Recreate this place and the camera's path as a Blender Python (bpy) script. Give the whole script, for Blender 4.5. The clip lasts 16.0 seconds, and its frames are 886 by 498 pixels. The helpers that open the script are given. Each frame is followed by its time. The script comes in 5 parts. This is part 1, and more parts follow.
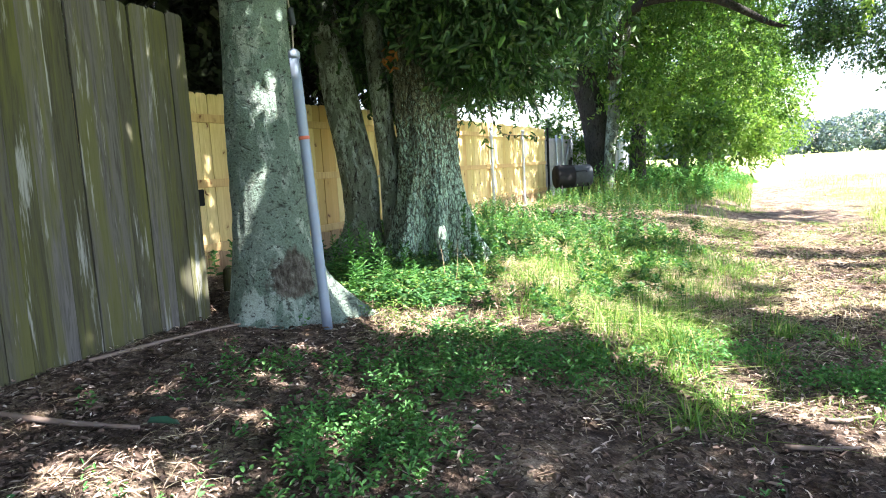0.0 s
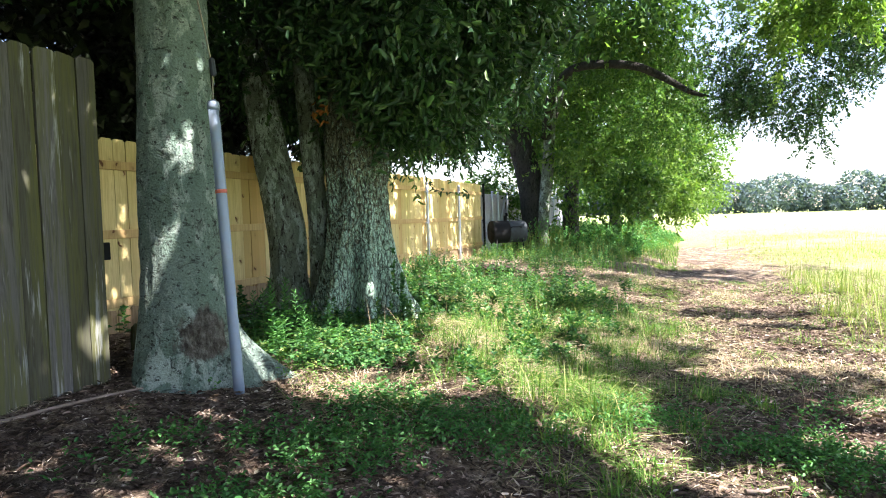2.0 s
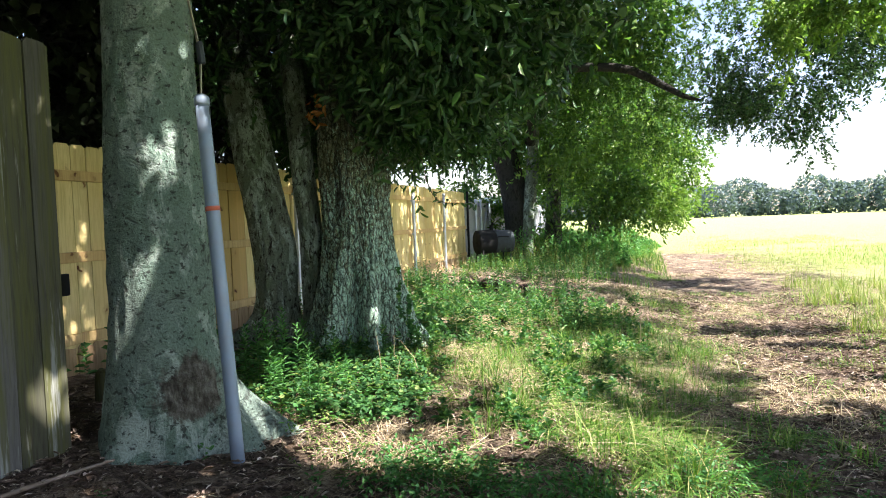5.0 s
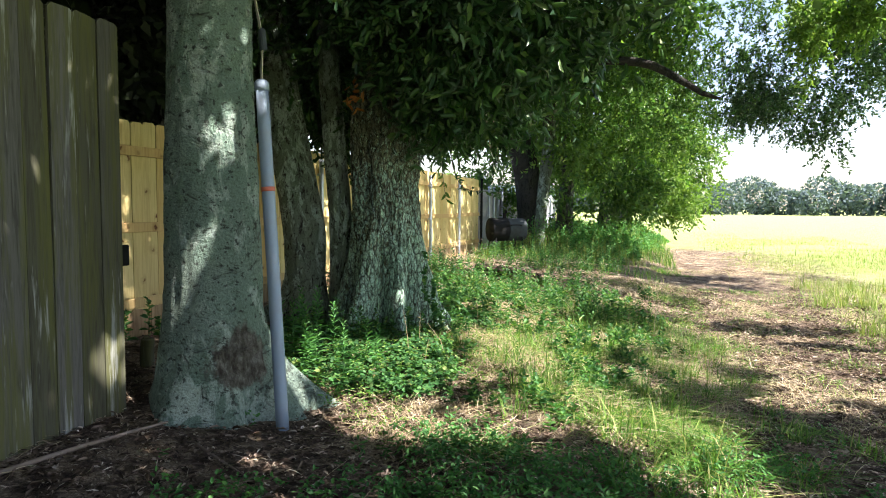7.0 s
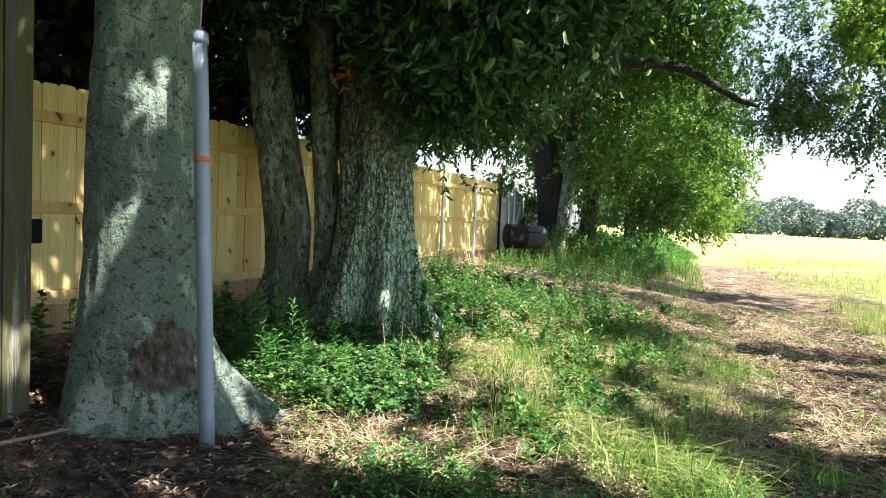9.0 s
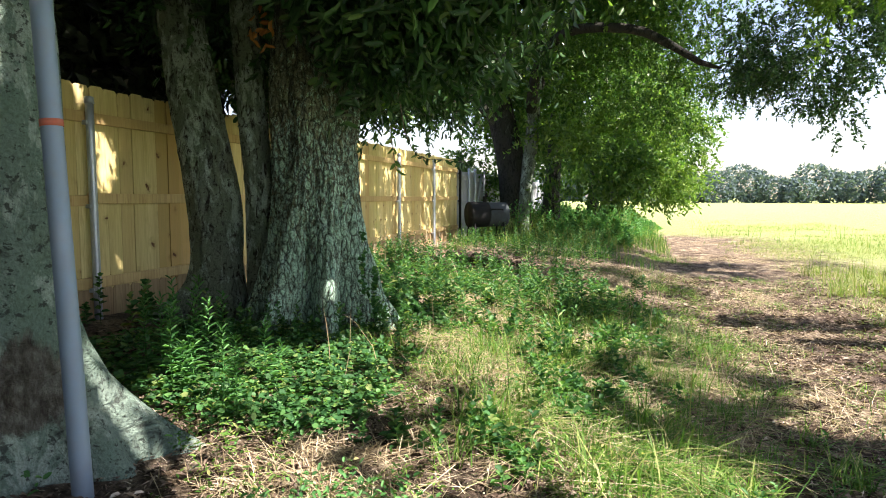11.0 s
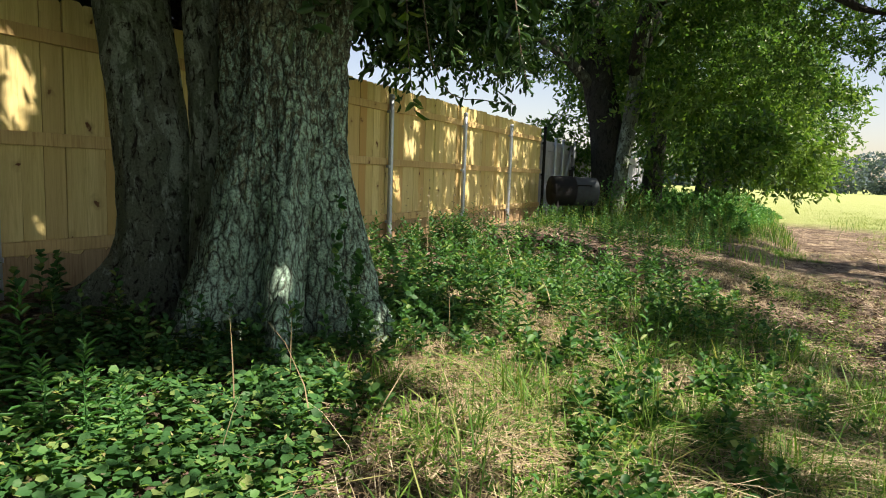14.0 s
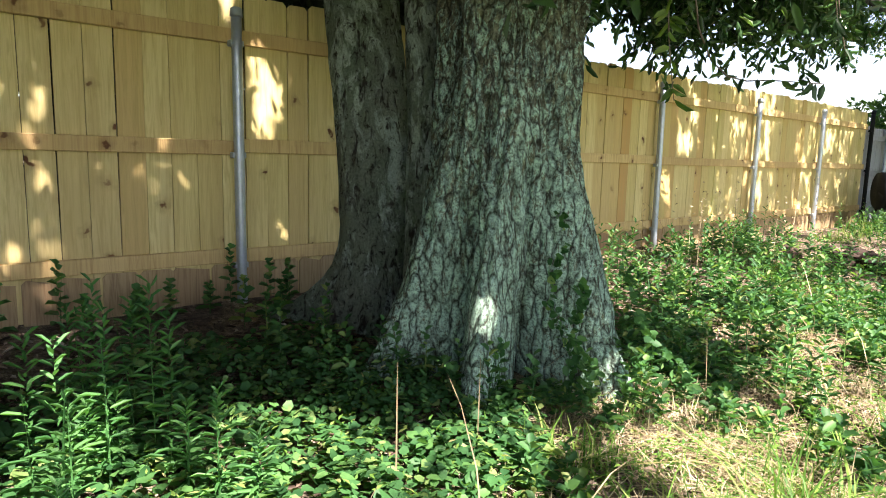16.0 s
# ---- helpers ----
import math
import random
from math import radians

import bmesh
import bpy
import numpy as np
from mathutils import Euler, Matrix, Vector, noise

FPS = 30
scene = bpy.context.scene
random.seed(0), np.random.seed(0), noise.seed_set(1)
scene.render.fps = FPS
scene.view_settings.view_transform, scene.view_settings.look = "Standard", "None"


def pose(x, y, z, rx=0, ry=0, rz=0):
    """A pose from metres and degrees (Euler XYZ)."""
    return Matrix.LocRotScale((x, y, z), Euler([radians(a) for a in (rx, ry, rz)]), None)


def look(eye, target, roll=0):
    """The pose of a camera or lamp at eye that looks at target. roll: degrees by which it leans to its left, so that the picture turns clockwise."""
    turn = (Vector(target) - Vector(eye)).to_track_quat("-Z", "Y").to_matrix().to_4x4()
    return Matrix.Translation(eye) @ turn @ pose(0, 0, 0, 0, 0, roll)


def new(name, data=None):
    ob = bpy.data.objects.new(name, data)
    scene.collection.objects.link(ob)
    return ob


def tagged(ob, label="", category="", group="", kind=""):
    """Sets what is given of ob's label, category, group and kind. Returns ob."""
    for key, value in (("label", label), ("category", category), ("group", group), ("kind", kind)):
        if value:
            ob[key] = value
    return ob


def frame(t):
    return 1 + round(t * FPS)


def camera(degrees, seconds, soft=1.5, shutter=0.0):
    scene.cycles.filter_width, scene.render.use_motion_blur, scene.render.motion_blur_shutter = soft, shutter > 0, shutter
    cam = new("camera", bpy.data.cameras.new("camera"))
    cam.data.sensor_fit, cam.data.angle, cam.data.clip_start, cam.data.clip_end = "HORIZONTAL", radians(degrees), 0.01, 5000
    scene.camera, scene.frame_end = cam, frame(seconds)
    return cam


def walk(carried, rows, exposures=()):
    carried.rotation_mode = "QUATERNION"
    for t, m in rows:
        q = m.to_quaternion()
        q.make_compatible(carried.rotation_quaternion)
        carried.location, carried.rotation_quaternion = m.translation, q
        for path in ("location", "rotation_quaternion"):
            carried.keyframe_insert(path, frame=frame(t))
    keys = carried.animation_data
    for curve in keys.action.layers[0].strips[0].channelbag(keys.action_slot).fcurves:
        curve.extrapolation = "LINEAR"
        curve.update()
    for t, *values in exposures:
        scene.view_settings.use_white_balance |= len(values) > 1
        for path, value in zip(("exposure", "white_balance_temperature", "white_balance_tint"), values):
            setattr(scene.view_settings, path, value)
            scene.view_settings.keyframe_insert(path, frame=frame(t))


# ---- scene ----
cam = camera(69.5, 16.0, soft=1.0)
PATH = [
    (0, (0.434, 0.375, 1.353), (-0.446, 2.153, 1.101), -3.1),
    (0.5, (0.495, 0.272, 1.39), (-0.333, 2.081, 1.188), -0.6),
    (1, (0.521, 0.27, 1.432), (-0.243, 2.112, 1.272), 1.8),
    (1.5, (0.506, 0.395, 1.408), (-0.227, 2.253, 1.303), -1.6),
    (2, (0.487, 0.537, 1.398), (-0.22, 2.405, 1.297), -1.7),
    (2.5, (0.495, 0.636, 1.418), (-0.221, 2.501, 1.322), -2.2),
    (3, (0.428, 0.722, 1.414), (-0.257, 2.598, 1.3), -1.9),
    (3.5, (0.197, 0.899, 1.454), (-0.455, 2.789, 1.387), 1.3),
    (3.7, (0.17, 0.938, 1.436), (-0.472, 2.832, 1.402), 0.5),
    (5.8, (-0.37, 1.19, 1.518), (-0.971, 3.094, 1.404), -2.5),
    (6, (-0.363, 1.163, 1.493), (-0.97, 3.066, 1.379), -1.5),
    (6.5, (-0.407, 1.078, 1.506), (-1.028, 2.972, 1.346), -0.6),
    (7, (-0.366, 0.91, 1.519), (-0.981, 2.809, 1.387), 0.4),
    (7.5, (-0.312, 0.88, 1.545), (-0.89, 2.788, 1.394), 0.7),
    (8, (-0.27, 1.044, 1.527), (-0.93, 2.927, 1.389), 0.3),
    (8.2, (-0.218, 1.146, 1.498), (-0.916, 3.016, 1.374), 2.6),
    (10.3, (-0.332, 2.048, 1.356), (-1.012, 3.927, 1.259), 1.7),
    (10.5, (-0.332, 2.07, 1.367), (-1.003, 3.951, 1.262), -0.5),
    (11, (-0.401, 2.245, 1.346), (-0.99, 4.149, 1.186), -0.0),
    (11.5, (-0.546, 2.555, 1.355), (-1.057, 4.485, 1.231), 1.3),
    (12, (-0.511, 2.824, 1.291), (-0.935, 4.775, 1.163), 1.0),
    (12.5, (-0.498, 3.128, 1.258), (-0.938, 5.072, 1.084), 0.7),
    (13, (-0.588, 3.453, 1.23), (-1.092, 5.376, 1.015), 2.6),
    (13.5, (-0.585, 3.709, 1.239), (-1.119, 5.622, 1.006), 1.6),
    (14, (-0.549, 4.053, 1.215), (-1.411, 5.843, 0.981), 2.1),
    (14.5, (-0.496, 4.283, 1.275), (-1.529, 5.986, 1.085), -0.4),
    (15, (-0.582, 4.43, 1.263), (-1.817, 5.995, 1.103), 0.5),
    (15.5, (-0.704, 4.634, 1.285), (-2.164, 5.983, 1.067), 2.9),
    (16, (-0.749, 4.738, 1.283), (-2.275, 6.001, 1.006), 1.4),
]
walk(cam, [(t, look(eye, target, roll)) for t, eye, target, roll in PATH], exposures=((0, 2.95, 6600, 26), (2, 2.48, 6600, 26), (8, 2.1, 6900, 22), (10.5, 2.0, 7000, 24), (12.5, 1.35, 7250, 23), (14, 1.2, 7600, 22), (14.6, 1.84, 7500, 23), (15.2, 2.17, 7150, 27), (16, 2.24, 7050, 27)))

# ---- world, sun ----
SUN_AZ, SUN_EL = 98.0, 55.0          # degrees from +y towards +x, degrees up
world = bpy.data.worlds.new("world")
scene.world = world
world.use_nodes = True
wn, wl = world.node_tree.nodes, world.node_tree.links
sky = wn.new("ShaderNodeTexSky")
sky.sky_type = "NISHITA"
sky.sun_disc = False
sky.sun_elevation, sky.sun_rotation = radians(SUN_EL), radians(SUN_AZ)
sky.air_density, sky.dust_density = 1.0, 1.3
wl.new(sky.outputs["Color"], wn["Background"].inputs["Color"])
wn["Background"].inputs["Strength"].default_value = 0.085
sun = new("sun", bpy.data.lights.new("sun", "SUN"))
sun.data.energy, sun.data.angle, sun.data.color = 5.0, radians(0.5), (1.0, 0.96, 0.88)
sx, sy, sz = (math.sin(radians(SUN_AZ)) * math.cos(radians(SUN_EL)), math.cos(radians(SUN_AZ)) * math.cos(radians(SUN_EL)), math.sin(radians(SUN_EL)))
sun.matrix_world = look((30 * sx, 30 * sy, 30 * sz), (0, 0, 0))

rng = np.random.default_rng(7)


# ---- materials ----
def material(name, rough=0.8, metal=0.0):
    m = bpy.data.materials.new(name)
    m.use_nodes = True
    b = m.node_tree.nodes["Principled BSDF"]
    b.inputs["Roughness"].default_value, b.inputs["Metallic"].default_value = rough, metal
    b.inputs["Specular IOR Level"].default_value = 0.3
    return m, m.node_tree.nodes, m.node_tree.links, b


def coords(nodes, links, scale=(1, 1, 1)):
    tc, mp = nodes.new("ShaderNodeTexCoord"), nodes.new("ShaderNodeMapping")
    mp.inputs["Scale"].default_value = scale
    links.new(tc.outputs["Object"], mp.inputs["Vector"])
    return mp.outputs["Vector"]


def noise_tex(nodes, links, vec, scale, detail=5.0, rough=0.6, distortion=0.0):
    n = nodes.new("ShaderNodeTexNoise")
    n.inputs["Scale"].default_value, n.inputs["Detail"].default_value = scale, detail
    n.inputs["Roughness"].default_value, n.inputs["Distortion"].default_value = rough, distortion
    links.new(vec, n.inputs["Vector"])
    return n.outputs["Fac"]


def ramp(nodes, links, fac, stops):
    r = nodes.new("ShaderNodeValToRGB")
    while len(r.color_ramp.elements) < len(stops):
        r.color_ramp.elements.new(0.5)
    for e, (p, c) in zip(r.color_ramp.elements, stops):
        e.position = p
        e.color = (*c, 1) if len(c) == 3 else c
    links.new(fac, r.inputs["Fac"])
    return r.outputs["Color"]


def mix(nodes, links, fac, a, b, mode="MIX"):
    m = nodes.new("ShaderNodeMix")
    m.data_type, m.blend_type = "RGBA", mode
    for sock, v in ((m.inputs[0], fac), (m.inputs[6], a), (m.inputs[7], b)):
        if isinstance(v, (int, float)):
            sock.default_value = v
        elif isinstance(v, tuple):
            sock.default_value = (*v, 1)
        else:
            links.new(v, sock)
    return m.outputs[2]


def bump(nodes, links, b, height, strength=0.5, distance=0.02):
    n = nodes.new("ShaderNodeBump")
    n.inputs["Strength"].default_value, n.inputs["Distance"].default_value = strength, distance
    links.new(height, n.inputs["Height"])
    links.new(n.outputs["Normal"], b.inputs["Normal"])


def leaf_material(name, stops, through_light=0.45, rough=0.45):
    """Foliage: a colour per leaf, some gloss, and light that passes through."""
    m, n, l, b = material(name, rough)
    geo = n.new("ShaderNodeNewGeometry")
    col = ramp(n, l, geo.outputs["Random Per Island"], stops)
    fine = noise_tex(n, l, coords(n, l), 40.0, 2.0)
    col = mix(n, l, 0.35, col, ramp(n, l, fine, [(0.3, (0.5, 0.5, 0.5)), (0.7, (1, 1, 1))]), "MULTIPLY")
    l.new(col, b.inputs["Base Color"])
    if through_light > 0:
        tr, ms = n.new("ShaderNodeBsdfTranslucent"), n.new("ShaderNodeMixShader")
        l.new(mix(n, l, 1.0, col, (1.1, 1.25, 0.55), "MULTIPLY"), tr.inputs["Color"])
        ms.inputs["Fac"].default_value = through_light
        l.new(b.outputs["BSDF"], ms.inputs[1])
        l.new(tr.outputs["BSDF"], ms.inputs[2])
        l.new(ms.outputs["Shader"], n["Material Output"].inputs["Surface"])
    return m


def board_material(name, stops, grain_dark, knots=0.0, moss=False, rough=0.75):
    """Sawn boards: a tone per board, grain along z, knots, and moss on old ones."""
    m, n, l, b = material(name, rough)
    oi = n.new("ShaderNodeObjectInfo")
    tc, add, mp = n.new("ShaderNodeTexCoord"), n.new("ShaderNodeVectorMath"), n.new("ShaderNodeMapping")
    sc = n.new("ShaderNodeVectorMath")
    sc.operation = "SCALE"
    sc.inputs[0].default_value = (3.1, 7.7, 13.3)
    l.new(oi.outputs["Random"], sc.inputs["Scale"])
    l.new(tc.outputs["Object"], add.inputs[0])
    l.new(sc.outputs[0], add.inputs[1])
    l.new(add.outputs[0], mp.inputs["Vector"])
    mp.inputs["Scale"].default_value = (9, 9, 0.55)
    col = ramp(n, l, oi.outputs["Random"], stops)
    grain = noise_tex(n, l, mp.outputs["Vector"], 5.0, 6.0, 0.65, 1.2)
    col = mix(n, l, ramp(n, l, grain, [(0.44, (0, 0, 0)), (0.70, (0.7, 0.7, 0.7))]), col, grain_dark)
    if knots:
        v = n.new("ShaderNodeTexVoronoi")
        v.inputs["Scale"].default_value = 4.2
        v.voronoi_dimensions = "2D"
        sep, com = n.new("ShaderNodeSeparateXYZ"), n.new("ShaderNodeCombineXYZ")
        l.new(add.outputs[0], sep.inputs[0])
        bent = n.new("ShaderNodeTexNoise")
        bent.inputs["Scale"].default_value, bent.inputs["Detail"].default_value = 14.0, 3.0
        l.new(add.outputs[0], bent.inputs["Vector"])
        shift = n.new("ShaderNodeMath")
        shift.operation = "MULTIPLY_ADD"
        l.new(bent.outputs["Fac"], shift.inputs[0])
        shift.inputs[1].default_value = 0.10
        l.new(sep.outputs["Y"], shift.inputs[2])
        squash = n.new("ShaderNodeMath")
        squash.operation = "MULTIPLY_ADD"
        l.new(bent.outputs["Fac"], squash.inputs[0])
        squash.inputs[1].default_value = -0.14
        l.new(sep.outputs["Z"], squash.inputs[2])
        l.new(shift.outputs[0], com.inputs["X"])
        l.new(squash.outputs[0], com.inputs["Y"])
        l.new(com.outputs[0], v.inputs["Vector"])
        k = ramp(n, l, v.outputs["Distance"], [(0.045, (1, 1, 1)), (0.065, (0.75, 0.75, 0.75)), (0.085, (0.32, 0.32, 0.32)), (0.24, (0, 0, 0))])
        some = ramp(n, l, v.outputs["Color"], [(0.62, (0, 0, 0)), (0.72, (1, 1, 1))])
        col = mix(n, l, mix(n, l, 1.0, k, some, "MULTIPLY"), col, (0.12, 0.05, 0.02))
        stain = noise_tex(n, l, mp.outputs["Vector"], 0.7, 4.0, 0.6)
        col = mix(n, l, ramp(n, l, stain, [(0.50, (0, 0, 0)), (0.74, (0.55, 0.55, 0.55))]), col, (0.42, 0.30, 0.13))
    if moss:
        stain = noise_tex(n, l, mp.outputs["Vector"], 1.1, 5.0, 0.7)
        col = mix(n, l, ramp(n, l, stain, [(0.45, (0, 0, 0)), (0.60, (0.75, 0.75, 0.75))]), col, (0.08, 0.092, 0.024))
        pale = n.new("ShaderNodeMapping")
        pale.inputs["Scale"].default_value = (14, 14, 1.0)
        l.new(add.outputs[0], pale.inputs["Vector"])
        lich = noise_tex(n, l, pale.outputs["Vector"], 1.0, 5.0, 0.7)
        col = mix(n, l, ramp(n, l, lich, [(0.58, (0, 0, 0)), (0.66, (0.85, 0.85, 0.85))]), col, (0.25, 0.28, 0.26))
    l.new(col, b.inputs["Base Color"])
    bump(n, l, b, grain, 0.35, 0.006)
    return m


def bark_material(name, base, dark, pale, pale_at, ridge, scale=(1, 1, 0.3), specks_at=0.6, scar=None, crack=0.39, speck=17.0):
    """Bark: fissures along the stem, plates of pale lichen, dark specks, and a bare scar where one is given."""
    m, n, l, b = material(name, 0.92)
    vec, flat = coords(n, l, scale), coords(n, l)
    big = noise_tex(n, l, flat, 1.7, 4.0)
    ridges = noise_tex(n, l, vec, ridge, 5.0, 0.65, 0.8)
    plates = noise_tex(n, l, coords(n, l, (1, 1, 0.5)), 8.0, 7.0, 0.72, 0.5)
    fine = noise_tex(n, l, flat, 70.0, 4.0, 0.7)
    col = mix(n, l, ramp(n, l, big, [(0.35, (0, 0, 0)), (0.65, (1, 1, 1))]), base, tuple(c * k for c, k in zip(base, (0.72, 0.86, 0.78))))
    m2 = n.new("ShaderNodeMath")
    m2.operation = "MULTIPLY"
    l.new(plates, m2.inputs[0])
    l.new(ramp(n, l, big, [(0.3, (0.85, 0.85, 0.85)), (0.7, (1.12, 1.12, 1.12))]), m2.inputs[1])
    plate_at = m2.outputs[0]
    col = mix(n, l, ramp(n, l, plate_at, [(pale_at, (0, 0, 0)), (pale_at + 0.07, (0.9, 0.9, 0.9))]), col, pale)
    col = mix(n, l, 0.7, col, ramp(n, l, fine, [(0.3, (0.45, 0.45, 0.45)), (0.6, (1.1, 1.1, 1.1))]), "MULTIPLY")
    col = mix(n, l, ramp(n, l, ridges, [(crack, (1, 1, 1)), (crack + 0.1, (0, 0, 0))]), col, dark)
    specks = noise_tex(n, l, coords(n, l, (1, 1, 1.3)), speck, 5.0, 0.68)
    col = mix(n, l, ramp(n, l, specks, [(specks_at, (0, 0, 0)), (specks_at + 0.04, (0.85, 0.85, 0.85))]), col, dark)
    if scar:
        vd = n.new("ShaderNodeVectorMath")
        vd.operation = "DISTANCE"
        l.new(flat, vd.inputs[0])
        vd.inputs[1].default_value = scar[:3]
        ad = n.new("ShaderNodeMath")
        ad.operation = "MULTIPLY_ADD"
        l.new(plates, ad.inputs[0])
        ad.inputs[1].default_value = 0.35
        l.new(vd.outputs["Value"], ad.inputs[2])
        rough_bark = ramp(n, l, noise_tex(n, l, coords(n, l, (1, 1, 0.5)), 26.0, 5.0, 0.7), [(0.36, (0.035, 0.028, 0.022)), (0.5, (0.085, 0.085, 0.068)), (0.7, (0.20, 0.21, 0.18))])
        col = mix(n, l, ramp(n, l, ad.outputs[0], [(scar[3] + 0.14, (1, 1, 1)), (scar[3] + 0.18, (0, 0, 0))]), col, rough_bark)
    l.new(col, b.inputs["Base Color"])
    mh = n.new("ShaderNodeMath")
    l.new(ramp(n, l, ridges, [(0.33, (0, 0, 0)), (0.5, (1, 1, 1))]), mh.inputs[0])
    l.new(fine, mh.inputs[1])
    bump(n, l, b, mh.outputs[0], 0.9, 0.025)
    return m


def plated_bark_material():
    """Old oak bark: upright plates between dark furrows, with pale lichen low on the stem, thinned upward for the shade
    on the upper stem.
    """
    m, n, l, b = material("plated_oak_bark", 0.92)
    flat = coords(n, l)
    warp = n.new("ShaderNodeTexNoise")
    warp.inputs["Scale"].default_value, warp.inputs["Detail"].default_value = 9.0, 4.0
    l.new(flat, warp.inputs["Vector"])
    wm, mp = n.new("ShaderNodeVectorMath"), n.new("ShaderNodeMapping")
    wm.operation = "MULTIPLY_ADD"
    l.new(warp.outputs["Color"], wm.inputs[0])
    wm.inputs[1].default_value = (0.07, 0.07, 0.15)
    l.new(flat, wm.inputs[2])
    mp.inputs["Scale"].default_value = (1, 1, 0.34)
    l.new(wm.outputs[0], mp.inputs["Vector"])
    v = n.new("ShaderNodeTexVoronoi")
    v.feature = "DISTANCE_TO_EDGE"
    v.inputs["Scale"].default_value = 23.0
    l.new(mp.outputs["Vector"], v.inputs["Vector"])
    tone = noise_tex(n, l, coords(n, l, (1, 1, 0.4)), 5.0, 6.0, 0.7)
    fine = noise_tex(n, l, flat, 75.0, 5.0, 0.75)
    mid = noise_tex(n, l, coords(n, l, (1, 1, 0.6)), 30.0, 6.0, 0.8, 0.3)
    big = noise_tex(n, l, flat, 1.6, 3.0)
    col = ramp(n, l, tone, [(0.32, (0.095, 0.10, 0.068)), (0.5, (0.165, 0.185, 0.125)), (0.68, (0.235, 0.275, 0.19))])
    # Pale lichen fades with height, which paints the shaded upper trunk darker.
    sp, mr, low = n.new("ShaderNodeSeparateXYZ"), n.new("ShaderNodeMapRange"), n.new("ShaderNodeMath")
    l.new(flat, sp.inputs[0])
    l.new(sp.outputs["Z"], mr.inputs["Value"])
    mr.inputs["From Min"].default_value, mr.inputs["From Max"].default_value = 0.6, 2.2
    mr.inputs["To Min"].default_value, mr.inputs["To Max"].default_value = 0.04, -0.14
    l.new(mid, low.inputs[0])
    l.new(mr.outputs["Result"], low.inputs[1])
    patch = n.new("ShaderNodeMath")
    patch.operation = "MULTIPLY_ADD"
    l.new(big, patch.inputs[0])
    patch.inputs[1].default_value = 0.22
    l.new(low.outputs[0], patch.inputs[2])
    col = mix(n, l, ramp(n, l, patch.outputs[0], [(0.55, (0, 0, 0)), (0.60, (0.94, 0.94, 0.94))]), col, (0.37, 0.59, 0.47))
    col = mix(n, l, 0.9, col, ramp(n, l, fine, [(0.38, (0.22, 0.22, 0.2)), (0.48, (0.85, 0.85, 0.85)), (0.6, (1.3, 1.3, 1.3))]), "MULTIPLY")
    streaks = noise_tex(n, l, coords(n, l, (1, 1, 0.22)), 34.0, 5.0, 0.7, 0.9)
    cut = mix(n, l, 1.0, ramp(n, l, v.outputs["Distance"], [(0.0, (1, 1, 1)), (0.17, (0, 0, 0))]), ramp(n, l, streaks, [(0.40, (0.4, 0.4, 0.4)), (0.55, (1, 1, 1))]), "MULTIPLY")
    col = mix(n, l, cut, col, (0.02, 0.019, 0.013))
    col = mix(n, l, ramp(n, l, streaks, [(0.28, (0.75, 0.75, 0.75)), (0.40, (0, 0, 0))]), col, (0.035, 0.033, 0.023))
    l.new(col, b.inputs["Base Color"])
    hh = n.new("ShaderNodeMath")
    hh.operation = "MULTIPLY_ADD"
    l.new(mid, hh.inputs[0])
    hh.inputs[1].default_value = 0.7
    l.new(mix(n, l, 0.5, ramp(n, l, v.outputs["Distance"], [(0.0, (0, 0, 0)), (0.25, (1, 1, 1))]), streaks), hh.inputs[2])
    bump(n, l, b, hh.outputs[0], 0.95, 0.035)
    return m


def plain_material(name, color, rough=0.6, metal=0.0, vary=0.25, scale=12.0, dark=(0.3, 0.3, 0.3)):
    m, n, l, b = material(name, rough, metal)
    f = noise_tex(n, l, coords(n, l), scale, 6.0, 0.65)
    l.new(mix(n, l, ramp(n, l, f, [(0.35, (vary, vary, vary)), (0.65, (0, 0, 0))]), color, dark), b.inputs["Base Color"])
    bump(n, l, b, f, 0.2, 0.004)
    return m


BOARD = board_material("new_pine_board", [(0.0, (0.56, 0.38, 0.15)), (0.08, (0.60, 0.50, 0.23)), (0.3, (0.70, 0.62, 0.305)), (0.5, (0.58, 0.51, 0.21)), (0.7, (0.71, 0.61, 0.295)), (0.86, (0.61, 0.52, 0.23)), (0.94, (0.52, 0.40, 0.15)), (1.0, (0.50, 0.30, 0.11))], (0.42, 0.33, 0.12), knots=1.0)
# Pine darkened for both damp and shade at the board feet.
DAMP_SHADED_BOARD = board_material("damp_shaded_pine_board", [(0.0, (0.36, 0.265, 0.14)), (0.5, (0.44, 0.335, 0.185)), (1.0, (0.32, 0.22, 0.12))], (0.15, 0.09, 0.05))
RAIL = board_material("pine_rail", [(0.0, (0.54, 0.40, 0.18)), (1.0, (0.63, 0.49, 0.23))], (0.36, 0.22, 0.09), knots=1.0)
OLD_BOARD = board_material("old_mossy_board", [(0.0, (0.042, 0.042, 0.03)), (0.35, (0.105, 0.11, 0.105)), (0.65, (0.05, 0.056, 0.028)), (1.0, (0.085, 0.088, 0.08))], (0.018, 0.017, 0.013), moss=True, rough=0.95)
GREY_BOARD = board_material("weathered_grey_board", [(0.0, (0.34, 0.37, 0.42)), (1.0, (0.45, 0.48, 0.53))], (0.2, 0.22, 0.25), rough=0.9)
BARK_PALE = bark_material("lichen_bark", (0.175, 0.25, 0.21), (0.028, 0.036, 0.032), (0.32, 0.42, 0.365), 0.52, 6.0, (1, 1, 1.4), 0.575, (0.33, -0.18, 0.36, 0.20), 0.30, 26.0)
